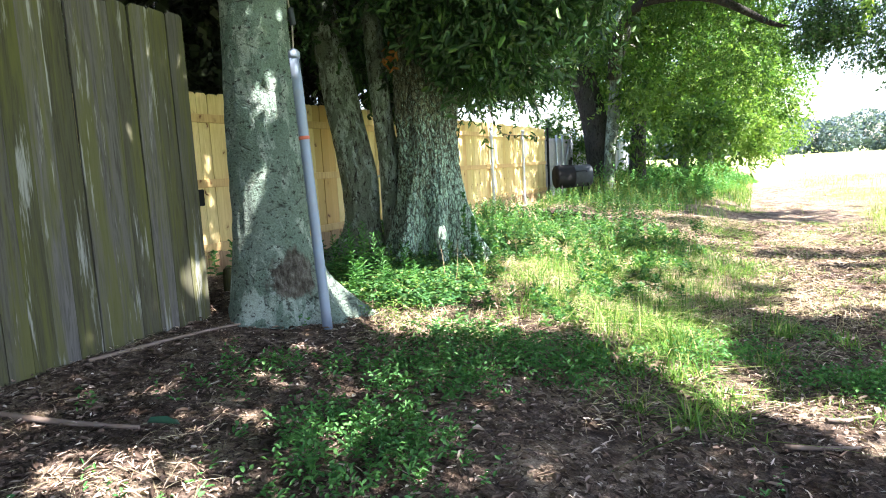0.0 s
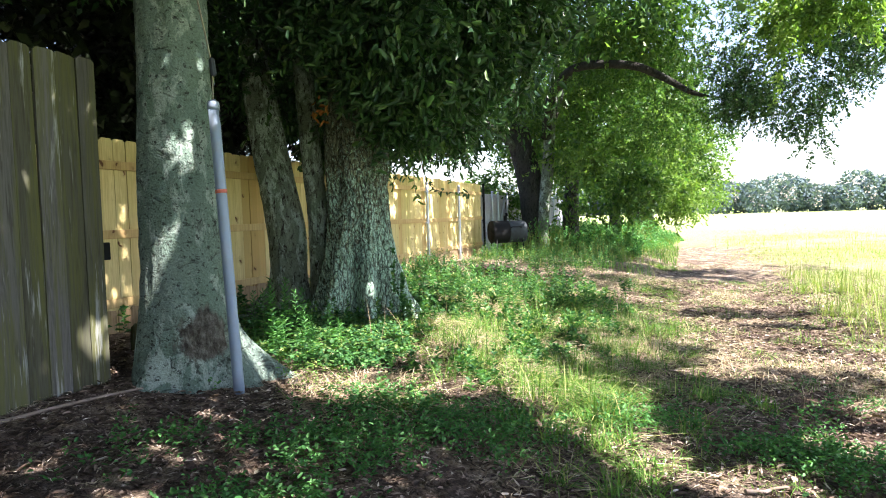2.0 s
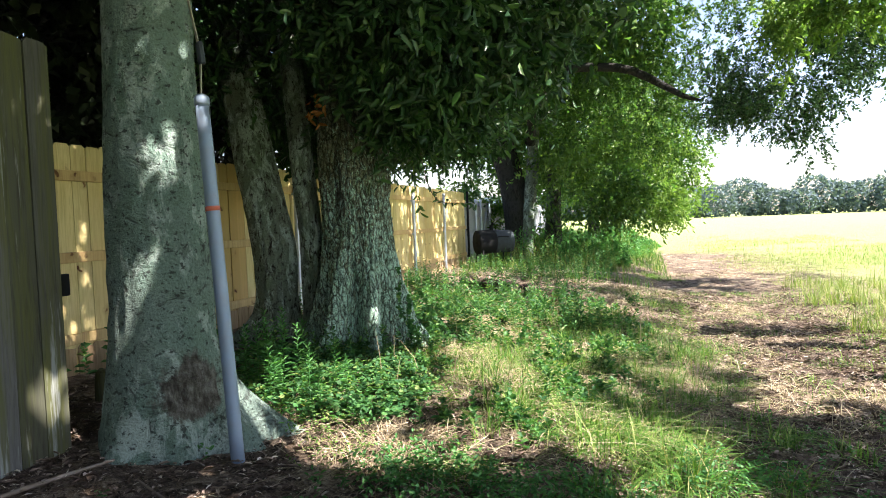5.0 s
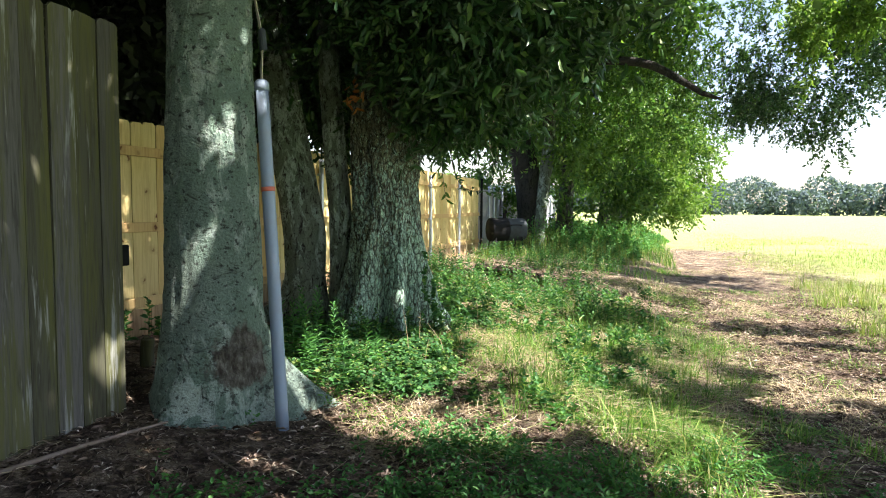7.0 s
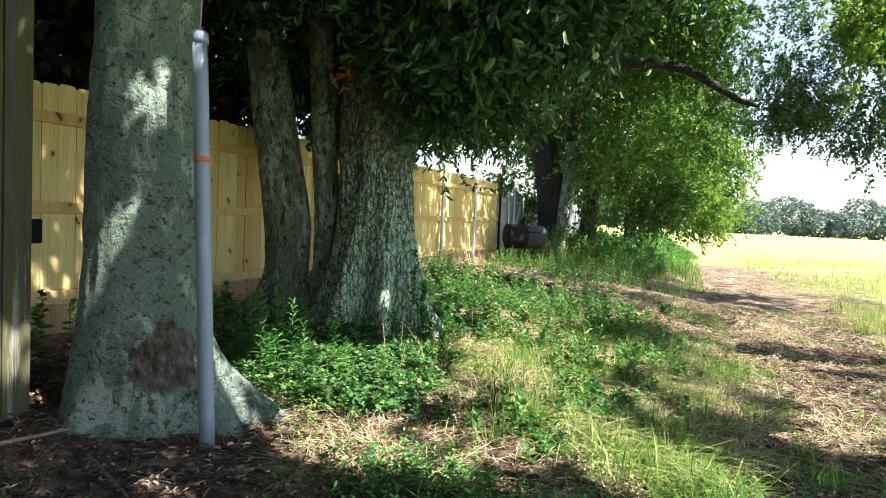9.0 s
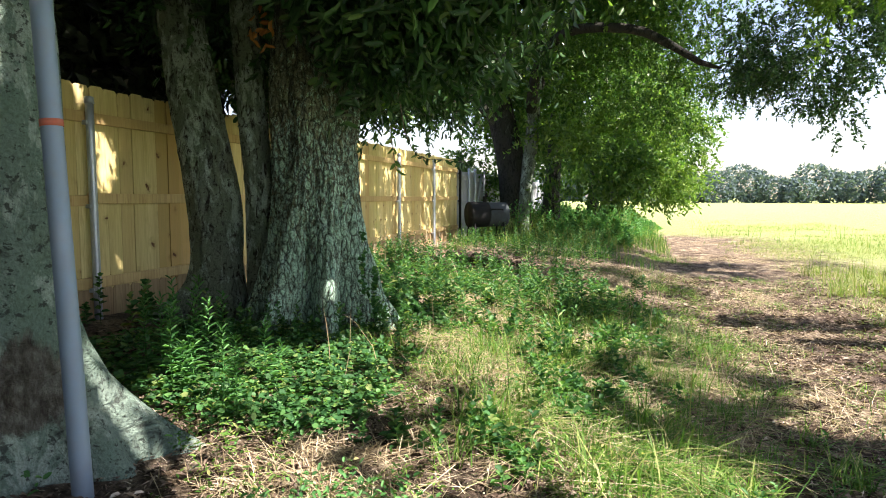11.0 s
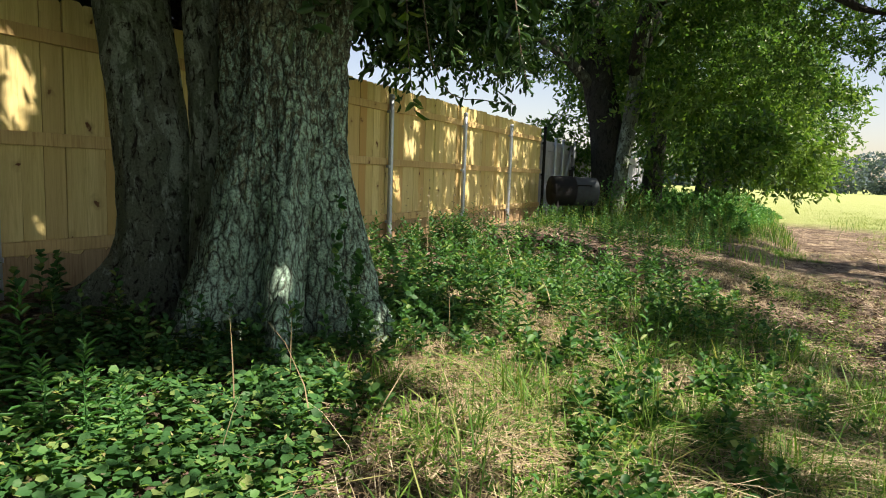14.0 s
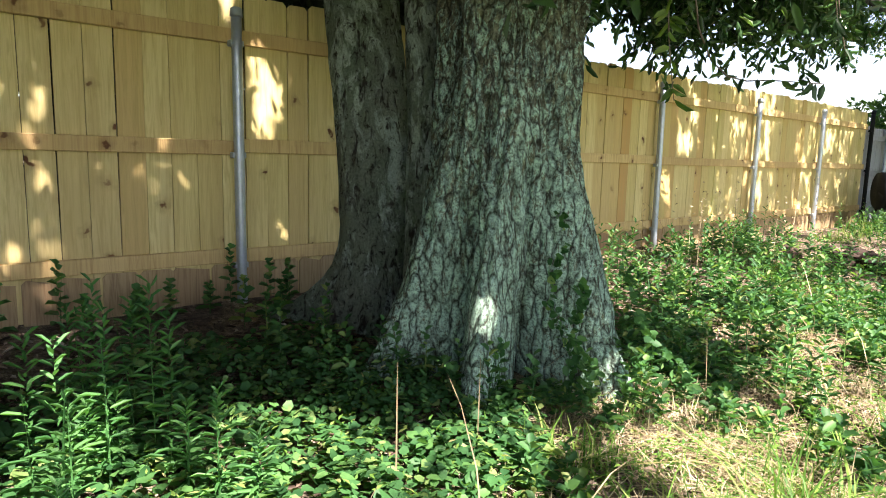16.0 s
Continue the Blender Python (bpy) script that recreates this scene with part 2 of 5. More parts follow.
BARK_OAK = plated_bark_material()
BARK_DARK = bark_material("dark_bark", (0.075, 0.082, 0.066), (0.014, 0.013, 0.011), (0.14, 0.19, 0.16), 0.55, 13.0, (1, 1, 0.45), 0.60)
# Darker copy of the bark: the far oak's shade is in its colour.
BARK_SHADED = bark_material("shade_painted_bark", (0.035, 0.035, 0.03), (0.01, 0.009, 0.008), (0.06, 0.075, 0.062), 0.58, 18.0, (1, 1, 0.45), 0.62)
BARK_MID = bark_material("mossy_grey_bark", (0.175, 0.215, 0.165), (0.03, 0.028, 0.022), (0.35, 0.46, 0.39), 0.50, 24.0, (1, 1, 0.45), 0.60, None, 0.37, 26.0)
GALV = plain_material("galvanised_steel", (0.44, 0.52, 0.60), 0.42, 0.6, 0.5, 18.0, (0.30, 0.35, 0.40))
PIPE = plain_material("weathered_galvanised_pipe", (0.20, 0.29, 0.38), 0.55, 0.2, 0.5, 14.0, (0.22, 0.25, 0.28))
IRON = plain_material("black_burnt_steel", (0.009, 0.012, 0.013), 0.7, 0.0, 0.5, 9.0, (0.016, 0.015, 0.015))
IRON_GREY = plain_material("sooty_grey_drum_steel", (0.05, 0.066, 0.074), 0.8, 0.0, 0.5, 7.0, (0.028, 0.030, 0.032))
for m_ in (IRON, IRON_GREY):
    m_.node_tree.nodes["Principled BSDF"].inputs["Specular IOR Level"].default_value = 0.12
ROPE = plain_material("orange_cord", (0.55, 0.11, 0.05), 0.8)
STRAP = plain_material("webbing_strap", (0.42, 0.40, 0.30), 0.9)
OAK_LEAF = leaf_material("oak_leaf", [(0.0, (0.022, 0.062, 0.03)), (0.5, (0.04, 0.108, 0.042)), (0.85, (0.062, 0.152, 0.055)), (1.0, (0.11, 0.21, 0.065))], 0.3, 0.3)
# Fresh yellow-green leaf, also used where sunlight is painted onto boughs.
FRESH_SUNLIT_LEAF = leaf_material("fresh_sunlit_leaf", [(0.0, (0.085, 0.185, 0.045)), (0.6, (0.14, 0.265, 0.06)), (1.0, (0.22, 0.34, 0.09))], 0.5, 0.42)
# Lit copy of OAK_LEAF: sunlight on the far crowns is in the colour.
LIT_OAK_LEAF = leaf_material("sunlight_tinted_oak_leaf", [(0.0, (0.04, 0.115, 0.038)), (0.5, (0.08, 0.19, 0.05)), (1.0, (0.16, 0.285, 0.07))], 0.5, 0.38)
# Near-black and opaque: deep shade put into the leaf colour.
SHADED_LEAF = leaf_material("shade_darkened_leaf", [(0.0, (0.008, 0.016, 0.007)), (1.0, (0.02, 0.035, 0.013))], 0.0, 0.5)
# Pale blue-grey instead of leaf green: haze painted into the far foliage.
HAZE_LEAF = leaf_material("haze_tinted_leaf", [(0.0, (0.11, 0.17, 0.195)), (1.0, (0.145, 0.21, 0.225))], 0.3, 0.95)
WEED_LEAF = leaf_material("weed_leaf", [(0.0, (0.03, 0.115, 0.04)), (0.5, (0.058, 0.19, 0.06)), (0.9, (0.115, 0.28, 0.08)), (1.0, (0.27, 0.36, 0.12))], 0.4, 0.5)
IVY_LEAF = leaf_material("ground_ivy_leaf", [(0.0, (0.024, 0.10, 0.034)), (0.55, (0.052, 0.175, 0.055)), (0.9, (0.105, 0.27, 0.078)), (1.0, (0.27, 0.37, 0.13))], 0.35, 0.55)
LUSH_LEAF = leaf_material("lush_weed_leaf", [(0.0, (0.04, 0.16, 0.05)), (0.5, (0.075, 0.25, 0.075)), (1.0, (0.135, 0.35, 0.11))], 0.4, 0.5)
GRASS = leaf_material("green_grass", [(0.0, (0.05, 0.15, 0.03)), (0.45, (0.105, 0.25, 0.045)), (0.8, (0.19, 0.34, 0.07)), (1.0, (0.45, 0.43, 0.20))], 0.4, 0.55)
SUN_GRASS = leaf_material("yellow_green_grass", [(0.0, (0.14, 0.235, 0.05)), (0.6, (0.22, 0.305, 0.085)), (1.0, (0.40, 0.40, 0.19))], 0.4, 0.6)
STRAW = leaf_material("dry_straw", [(0.0, (0.22, 0.17, 0.10)), (0.5, (0.45, 0.38, 0.24)), (1.0, (0.68, 0.61, 0.43))], 0.15, 0.75)
DEAD_LEAF = leaf_material("dead_leaf", [(0.0, (0.04, 0.028, 0.02)), (0.4, (0.11, 0.078, 0.058)), (0.75, (0.22, 0.168, 0.128)), (0.93, (0.36, 0.29, 0.23)), (1.0, (0.6, 0.55, 0.46))], 0.1, 0.7)
SOIL = plain_material("dark_dug_earth", (0.03, 0.021, 0.016), 0.95, 0.0, 0.6, 20.0, (0.06, 0.043, 0.032))
ORANGE_LEAF = leaf_material("dead_orange_leaf", [(0.0, (0.28, 0.11, 0.03)), (1.0, (0.42, 0.19, 0.06))], 0.3, 0.7)
# Green leaf coloured teal: the sheen of the sky is painted in.
SKY_SHEEN_LEAF = leaf_material("sky_sheen_leaf", [(0.0, (0.05, 0.20, 0.14)), (1.0, (0.05, 0.20, 0.14))], 0.1, 0.4)
LITTER_BITS = leaf_material("leaf_fragments", [(0.0, (0.025, 0.018, 0.013)), (0.35, (0.09, 0.067, 0.05)), (0.6, (0.20, 0.155, 0.118)), (0.82, (0.46, 0.39, 0.305)), (1.0, (0.7, 0.64, 0.52))], 0.05, 0.8)
TWIG = plain_material("dry_twig", (0.17, 0.13, 0.095), 0.9)


def ground_material():
    m, n, l, b = material("ground_soil_and_turf", 0.95)
    flat = coords(n, l)
    big = noise_tex(n, l, flat, 0.55, 5.0, 0.6)
    mid = noise_tex(n, l, flat, 3.5, 6.0, 0.7)
    fine = noise_tex(n, l, coords(n, l, (1, 1.6, 1)), 42.0, 5.0, 0.75, 1.0)
    litter = ramp(n, l, fine, [(0.30, (0.03, 0.023, 0.018)), (0.46, (0.10, 0.075, 0.057)), (0.6, (0.23, 0.182, 0.14)), (0.73, (0.48, 0.41, 0.33))])
    warp = n.new("ShaderNodeTexNoise")
    warp.inputs["Scale"].default_value, warp.inputs["Detail"].default_value = 18.0, 3.0
    l.new(flat, warp.inputs["Vector"])
    wm = n.new("ShaderNodeVectorMath")
    wm.operation = "MULTIPLY_ADD"
    l.new(warp.outputs["Color"], wm.inputs[0])
    wm.inputs[1].default_value = (0.09, 0.09, 0.0)
    l.new(flat, wm.inputs[2])

    def chips(scale, stops):
        v = n.new("ShaderNodeTexVoronoi")
        v.inputs["Scale"].default_value = scale
        l.new(wm.outputs[0], v.inputs["Vector"])
        tone = ramp(n, l, v.outputs["Color"], stops)
        return mix(n, l, 0.9, tone, ramp(n, l, v.outputs["Distance"], [(0.15, (1.1, 1.1, 1.1)), (0.65, (0.3, 0.3, 0.3))]), "MULTIPLY")
    browns = [(0.2, (0.03, 0.022, 0.016)), (0.4, (0.10, 0.075, 0.056)), (0.58, (0.23, 0.178, 0.138)), (0.76, (0.42, 0.35, 0.28))]
    litter = mix(n, l, 0.5, litter, mix(n, l, ramp(n, l, mid, [(0.42, (0, 0, 0)), (0.58, (1, 1, 1))]), chips(34.0, browns), chips(62.0, browns)))
    straw = ramp(n, l, fine, [(0.30, (0.11, 0.085, 0.06)), (0.48, (0.33, 0.275, 0.19)), (0.66, (0.68, 0.61, 0.46))])
    turf = ramp(n, l, fine, [(0.3, (0.07, 0.10, 0.025)), (0.5, (0.15, 0.19, 0.05)), (0.7, (0.28, 0.28, 0.11))])
    field = mix(n, l, ramp(n, l, mid, [(0.3, (0, 0, 0)), (0.7, (1, 1, 1))]), (0.22, 0.30, 0.085), (0.32, 0.365, 0.15))
    sep = n.new("ShaderNodeSeparateXYZ")
    l.new(flat, sep.inputs[0])

    def stretch(sock, lo, hi):
        r = n.new("ShaderNodeMapRange")
        r.inputs["From Min"].default_value, r.inputs["From Max"].default_value = lo, hi
        l.new(sock, r.inputs["Value"])
        return r.outputs["Result"]

    def plus(a, bb, mode="ADD"):
        q = n.new("ShaderNodeMath")
        q.operation, q.use_clamp = mode, True
        for s, v in zip(q.inputs, (a, bb)):
            if isinstance(v, float):
                s.default_value = v
            else:
                l.new(v, s)
        return q.outputs[0]
    ahead = stretch(sep.outputs["Y"], 3.5, 9.0)
    strawy = plus(stretch(sep.outputs["Y"], 3.6, 5.0), 0.16, "MULTIPLY")
    share = plus(ramp(n, l, mid, [(0.48, (0, 0, 0)), (0.62, (0.85, 0.85, 0.85))]), strawy)
    col = mix(n, l, share, litter, straw)
    patch = plus(ahead, ramp(n, l, big, [(0.5, (0, 0, 0)), (0.66, (0.35, 0.35, 0.35))]), "MULTIPLY")
    patch = plus(patch, stretch(sep.outputs["X"], 0.7, -0.3), "MULTIPLY")
    col = mix(n, l, patch, col, turf)
    clumps = noise_tex(n, l, flat, 11.0, 7.0, 0.75)
    col = mix(n, l, 0.85, col, ramp(n, l, clumps, [(0.36, (0.30, 0.24, 0.20)), (0.48, (0.78, 0.74, 0.70)), (0.56, (1.0, 1.0, 1.0)), (0.68, (1.3, 1.3, 1.3))]), "MULTIPLY")
    mulch = noise_tex(n, l, flat, 2.3, 6.0, 0.68, 0.6)
    col = mix(n, l, 0.9, col, ramp(n, l, mulch, [(0.38, (0.36, 0.29, 0.24)), (0.50, (1.0, 0.99, 0.97)), (0.62, (1.15, 1.15, 1.15))]), "MULTIPLY")
    worn = plus(plus(stretch(sep.outputs["X"], 0.0, 0.7), stretch(sep.outputs["Y"], 15.0, 11.0), "MULTIPLY"), ramp(n, l, noise_tex(n, l, coords(n, l, (0.6, 1.5, 1)), 1.9, 6.0, 0.7, 0.8), [(0.42, (0.9, 0.9, 0.9)), (0.54, (0, 0, 0))]), "MULTIPLY")
    col = mix(n, l, worn, col, mix(n, l, 1.0, litter, (0.5, 0.42, 0.38), "MULTIPLY"))
    far = plus(stretch(sep.outputs["Y"], 26.0, 30.0), plus(plus(stretch(sep.outputs["X"], 2.3, 4.2), ramp(n, l, mid, [(0.35, (0, 0, 0)), (0.65, (1.2, 1.2, 1.2))]), "MULTIPLY"), stretch(sep.outputs["X"], 4.0, 5.6)))
    col = mix(n, l, far, col, field)
    l.new(col, b.inputs["Base Color"])
    hh_ = n.new("ShaderNodeMath")
    l.new(fine, hh_.inputs[0])
    l.new(clumps, hh_.inputs[1])
    bump(n, l, b, hh_.outputs[0], 0.9, 0.05)
    return m


GROUND = ground_material()


# ---- builders ----
def height(x, y):
    """Height of the ground: it falls from the fence to the track, with small lumps."""
    x, y = np.asarray(x, float), np.asarray(y, float)
    z = sum(np.interp(x + d, (-4.9, -3.5, -2.5, -1.8, -0.8, -0.3, 0.2, 0.8, 2.5), (0.395, 0.36, 0.27, 0.23, 0.175, 0.08, -0.025, -0.06, -0.05)) for d in (-0.2, 0, 0.2)) / 3
    lump = 0.022 * np.sin(2.1 * x + 0.7 * y) * np.sin(1.3 * y - 0.8 * x) + 0.012 * np.sin(5.3 * x + 1.0) * np.sin(4.1 * y + x)
    near = np.exp(-((np.maximum(np.abs(x) - 7, 0) / 3) ** 2))
    rut = -0.035 * np.exp(-(((x - 1.25 - 0.03 * y) / 0.35) ** 2)) * np.exp(-((y / 30) ** 2))
    track = np.exp(-(((x - 1.0) / 1.3) ** 4)) * np.clip((y - 2.5) / 2, 0, 1) * np.exp(-((y / 22) ** 4))
    heaps = 0.020 * np.sin(7.1 * x + 2.3 * np.sin(1.7 * y)) * np.sin(8.7 * y + 2.0 * np.sin(2.9 * x)) + 0.012 * np.sin(15 * x - 6 * y) * np.sin(17 * y + 5 * x)
    return z + lump * near + rut + heaps * track


def link(name, me, mat, parent=None, label=""):
    me.materials.clear()
    me.materials.append(mat)
    ob = new(name, me)
    if parent is not None:
        ob.parent = parent
    if label:
        ob["label"] = label
    return ob


def part(name, bm, mat, parent=None, label=""):
    me = bpy.data.meshes.new(name)
    bm.to_mesh(me)
    bm.free()
    return link(name, me, mat, parent, label)


def mesh_from(name, verts, faces):
    """A mesh from a vertex array and an array of equal-sided faces."""
    me = bpy.data.meshes.new(name)
    verts, faces = np.asarray(verts, np.float32), np.asarray(faces, np.int32)
    k = faces.shape[1]
    me.vertices.add(len(verts))
    me.vertices.foreach_set("co", verts.ravel())
    me.loops.add(faces.size)
    me.loops.foreach_set("vertex_index", faces.ravel())
    me.polygons.add(len(faces))
    me.polygons.foreach_set("loop_start", np.arange(0, faces.size, k, dtype=np.int32))
    me.update(calc_edges=True)
    return me


def unit(a):
    return a / np.maximum(np.linalg.norm(a, axis=-1, keepdims=True), 1e-9)


def leaf_arrays(pos, way, length, width, fold=0.25, wide_at=0.45, up=None, simple=False):
    """Pointed, folded leaves: two quads each, along way from pos."""
    k = len(pos)
    way = unit(way)
    ref = rng.normal(size=(k, 3)) if up is None else up + 0.35 * rng.normal(size=(k, 3))
    side = unit(np.cross(way, ref))
    nor = np.cross(side, way)
    length, width = np.broadcast_to(length, k)[:, None], np.broadcast_to(width, k)[:, None]
    tip = pos + way * length - nor * length * 0.12
    a, c = pos + way * length * wide_at * 0.6, pos + way * length * (wide_at + 0.28)
    l1, r1 = a + side * width * 0.5 + nor * width * fold, a - side * width * 0.5 + nor * width * fold
    if simple:
        v = np.stack([pos, l1 + way * length * 0.12, tip, r1 + way * length * 0.12], 1).reshape(-1, 3)
        return v, (np.arange(k) * 4)[:, None] + np.array([0, 1, 2, 3])
    l2, r2 = c + side * width * 0.42 + nor * width * fold, c - side * width * 0.42 + nor * width * fold
    v = np.stack([pos, l1, l2, tip, r2, r1], 1).reshape(-1, 3)
    base = (np.arange(k) * 6)[:, None]
    f = np.concatenate([base + np.array([0, 1, 2, 3]), base + np.array([0, 3, 4, 5])], 0)
    return v, f


def blade_arrays(x, y, h, w, lean=0.5, z0=-0.02, base=None):
    """Grass blades: bent ribbons of three quads that narrow to the tip."""
    k = len(x)
    a = rng.uniform(0, 2 * np.pi, k)
    lean = np.abs(rng.normal(0, lean, k))
    d = np.stack([np.cos(a), np.sin(a), np.zeros(k)], 1)
    s = np.stack([-np.sin(a), np.cos(a), np.zeros(k)], 1)
    h, w = np.broadcast_to(h, k)[:, None], np.broadcast_to(w, k)[:, None]
    p0 = np.stack([x, y, (height(x, y) if base is None else base) + z0], 1)
    rows = []
    for t, wid in ((0, 1.0), (0.4, 0.85), (0.75, 0.5), (1.0, 0.08)):
        mid = p0 + d * (h * lean[:, None] * t ** 1.8) + np.array([0, 0, 1.0]) * (h * t * (1 - 0.3 * np.minimum(lean, 2)[:, None] * t * t))
        rows += [mid - s * w * wid * 0.5, mid + s * w * wid * 0.5]
    v = np.stack(rows, 1).reshape(-1, 3)
    b0 = (np.arange(k) * 8)[:, None]
    f = np.concatenate([b0 + np.array([0, 1, 3, 2]), b0 + np.array([2, 3, 5, 4]), b0 + np.array([4, 5, 7, 6])], 0)
    return v, f


def join(*pairs):
    vs, fs, o = [], [], 0
    for v, f in pairs:
        vs.append(v)
        fs.append(f + o)
        o += len(v)
    return np.concatenate(vs), np.concatenate(fs)


def wave(p, s, seed):
    """Cheap smooth noise, about -1 to 1."""
    r = np.random.default_rng(seed)
    out = 0
    for i in range(5):
        d = unit(r.normal(size=3)) * s * (0.7 + 0.35 * i)
        out = out + np.sin(p @ d + r.uniform(0, 6.28)) / (1 + 0.4 * i)
    return out / 2.2


def tube(points, radii, segs=10, flare=None, rough=0.0, seed=0, ridges=0):
    """A round limb along points, closed at both ends; rough adds bark relief."""
    pts, rad = [Vector(p) for p in points], list(radii)
    steps = []
    for i in range(len(pts) - 1):
        a, b = pts[max(i - 1, 0)], pts[i]
        c, d = pts[i + 1], pts[min(i + 2, len(pts) - 1)]
        m = max(2, int((c - b).length / (0.07 if rough else 0.25)))
        for j in range(m):
            t = j / m
            p = 0.5 * ((2 * b) + (c - a) * t + (2 * a - 5 * b + 4 * c - d) * t * t + (3 * b - a - 3 * c + d) * t ** 3)
            steps.append((p, rad[i] + (rad[i + 1] - rad[i]) * t))
    steps.append((pts[-1], rad[-1]))
    bm = bmesh.new()
    rings = []
    for i, (p, r) in enumerate(steps):
        way = (steps[min(i + 1, len(steps) - 1)][0] - steps[max(i - 1, 0)][0]).normalized()
        ax = way.cross(Vector((0.13, 0.97, 0.2))).normalized() if abs(way.z) < 0.9 else Vector((1, 0, 0))
        ay = way.cross(ax).normalized()
        ax = ay.cross(way).normalized()
        ring = []
        for k in range(segs):
            a = 2 * math.pi * k / segs
            q = r
            if flare:
                q += flare(a, p.z, r)
            if rough:
                d = Vector((math.cos(a) * 2.2, math.sin(a) * 2.2, p.z * 0.9 + seed))
                q += rough * 1.4 * noise.noise(d * 0.9) * r / 0.3
                if ridges:
                    e = Vector((math.cos(a) * ridges, math.sin(a) * ridges, p.z * 4.2 + seed))
                    q += rough * (0.6 - abs(noise.noise(e)) * 2.0)
            ring.append(bm.verts.new(p + ax * (q * math.cos(a)) + ay * (q * math.sin(a))))
        rings.append(ring)
    for ra, rb in zip(rings, rings[1:]):
        for k in range(segs):
            bm.faces.new((ra[k], ra[(k + 1) % segs], rb[(k + 1) % segs], rb[k])).smooth = True
    bm.faces.new(rings[0][::-1])
    bm.faces.new(rings[-1])
    bmesh.ops.recalc_face_normals(bm, faces=bm.faces)
    return bm


# the largest holes in the canopy: centre and half axes of the sun patch that each lets through
SUN_GAPS = [(0.0, 5.22, 0.2, 0.22), (0.3, 4.3, 0.2, 0.34), (0.85, 4.04, 0.25, 0.17), (1.25, 3.8, 0.35, 0.16), (-1.74, 1.9, 0.3, 0.14), (-2.4, 5.0, 0.42, 0.24), (-1.65, 4.28, 0.4, 0.17), (-1.2, 4.7, 0.3, 0.13),
            (-0.75, 5.0, 0.28, 0.13), (-0.95, 5.6, 0.3, 0.24), (-1.85, 5.5, 0.3, 0.2), (-2.0, 7.1, 0.4, 0.28), (-1.8, 8.0, 0.35, 0.25), (-1.45, 6.15, 0.3, 0.24), (-3.74, 4.12, 0.1, 0.04), (-1.15, 7.05, 0.3, 0.18),
            (0.5, 9.3, 0.7, 0.3), (1.2, 8.8, 0.6, 0.3), (-2.5, 5.62, 0.32, 0.2), (-2.7, 4.42, 0.18, 0.1), (-2.15, 8.7, 0.35, 0.25), (-5.38, 11.5, 0.02, 0.1), (-3.4, 3.8, 0.05, 0.14), (-2.85, 6.5, 0.06, 0.02)]


def sunlit_gap(p):
    """True for leaves that would shade one of the sun patches; smaller holes come from noise, thicker by the trunks."""
    px, py = p[:, 0], p[:, 1]
    for _ in range(2):
        gz = np.clip(0.06 - 0.077 * px, -0.05, 0.4)
        px, py = p[:, 0] - (p[:, 2] - gz) * sx / sz, p[:, 1] - (p[:, 2] - gz) * sy / sz
    g = np.stack([px, py, 0 * px], 1)
    w1, w2 = wave(g, 7.0, 91) * 0.45, wave(g, 16.0, 92) * 0.4
    flecks = wave(g, 2.4, 95) + 0.7 * wave(g, 5.5, 96) + 0.3 * wave(g, 13.0, 97)
    shut = np.select([px < -4.65, (px < -2.5) & (py < 8.2), py < 4.3, (px > 0.3) & (py < 6.4), (px > 1.9) & (py < 14.5), py > 15.0, (px > -0.6) & (py > 6.2), py < 7.6], [1.22, 1.7, 1.5, 0.75, -0.15, 0.0, 0.15, 0.3], 0.1)
    out = flecks > shut
    for cx, cy, rx, ry in SUN_GAPS:
        out |= ((px - cx) / (rx + 0.06)) ** 2 + ((py - cy) / (ry + 0.06)) ** 2 < 1.4 + w1 + w2
    return out


def crown_mesh(name, blobs, per, leaf, width, seed, gap=0.15, clump=1.2, droop=0.35, origin=None, simple=False, fine=0.0):
    """Leaves on twigs, in clumps with gaps between. blobs: centre, radii, number of twigs."""
    global rng
    rng = np.random.default_rng(seed)
    pos, way = [], []
    for (c, r, k) in blobs:
        q = unit(rng.normal(size=(k * 3, 3))) * (rng.uniform(0.12, 1, (k * 3, 1)) ** 0.45)
        p = np.array(c) + q * np.array(r)
        keep = wave(p, clump * 2.2, seed) + 0.5 * wave(p, clump * 5.0, seed + 1) + fine * wave(p, 13.0, seed + 2) > gap - 0.5
        p, q = p[keep][:k], q[keep][:k]
        pos.append(p)
        d = unit(q * 0.8 + rng.normal(size=q.shape) * 0.7)
        d[:, 2] -= droop
        way.append(unit(d))
    p, d = np.concatenate(pos), np.concatenate(way)
    k = len(p)
    t = np.tile(np.linspace(0.1, 1.0, per), k)
    pp, dd = np.repeat(p, per, 0), np.repeat(d, per, 0)
    span = np.repeat(rng.uniform(2.6, 4.6, k) * leaf, per)
    at = pp + dd * (t * span)[:, None]
    at[:, 2] -= 0.25 * span * t * t
    at += rng.normal(size=at.shape) * leaf * 0.15
    lw = unit(dd * 0.7 + rng.normal(size=at.shape) * 0.75 + np.array([0, 0, -0.25]))
    if origin is not None:
        keep = ~sunlit_gap(at + lw * leaf * 0.5 + np.array(origin)) | (rng.uniform(size=len(at)) < 0.04)
        at, lw = at[keep], lw[keep]
    v, f = leaf_arrays(at, lw, rng.uniform(0.7, 1.25, len(at)) * leaf, rng.uniform(0.75, 1.2, len(at)) * width, simple=simple)
    return mesh_from(name, v, f)


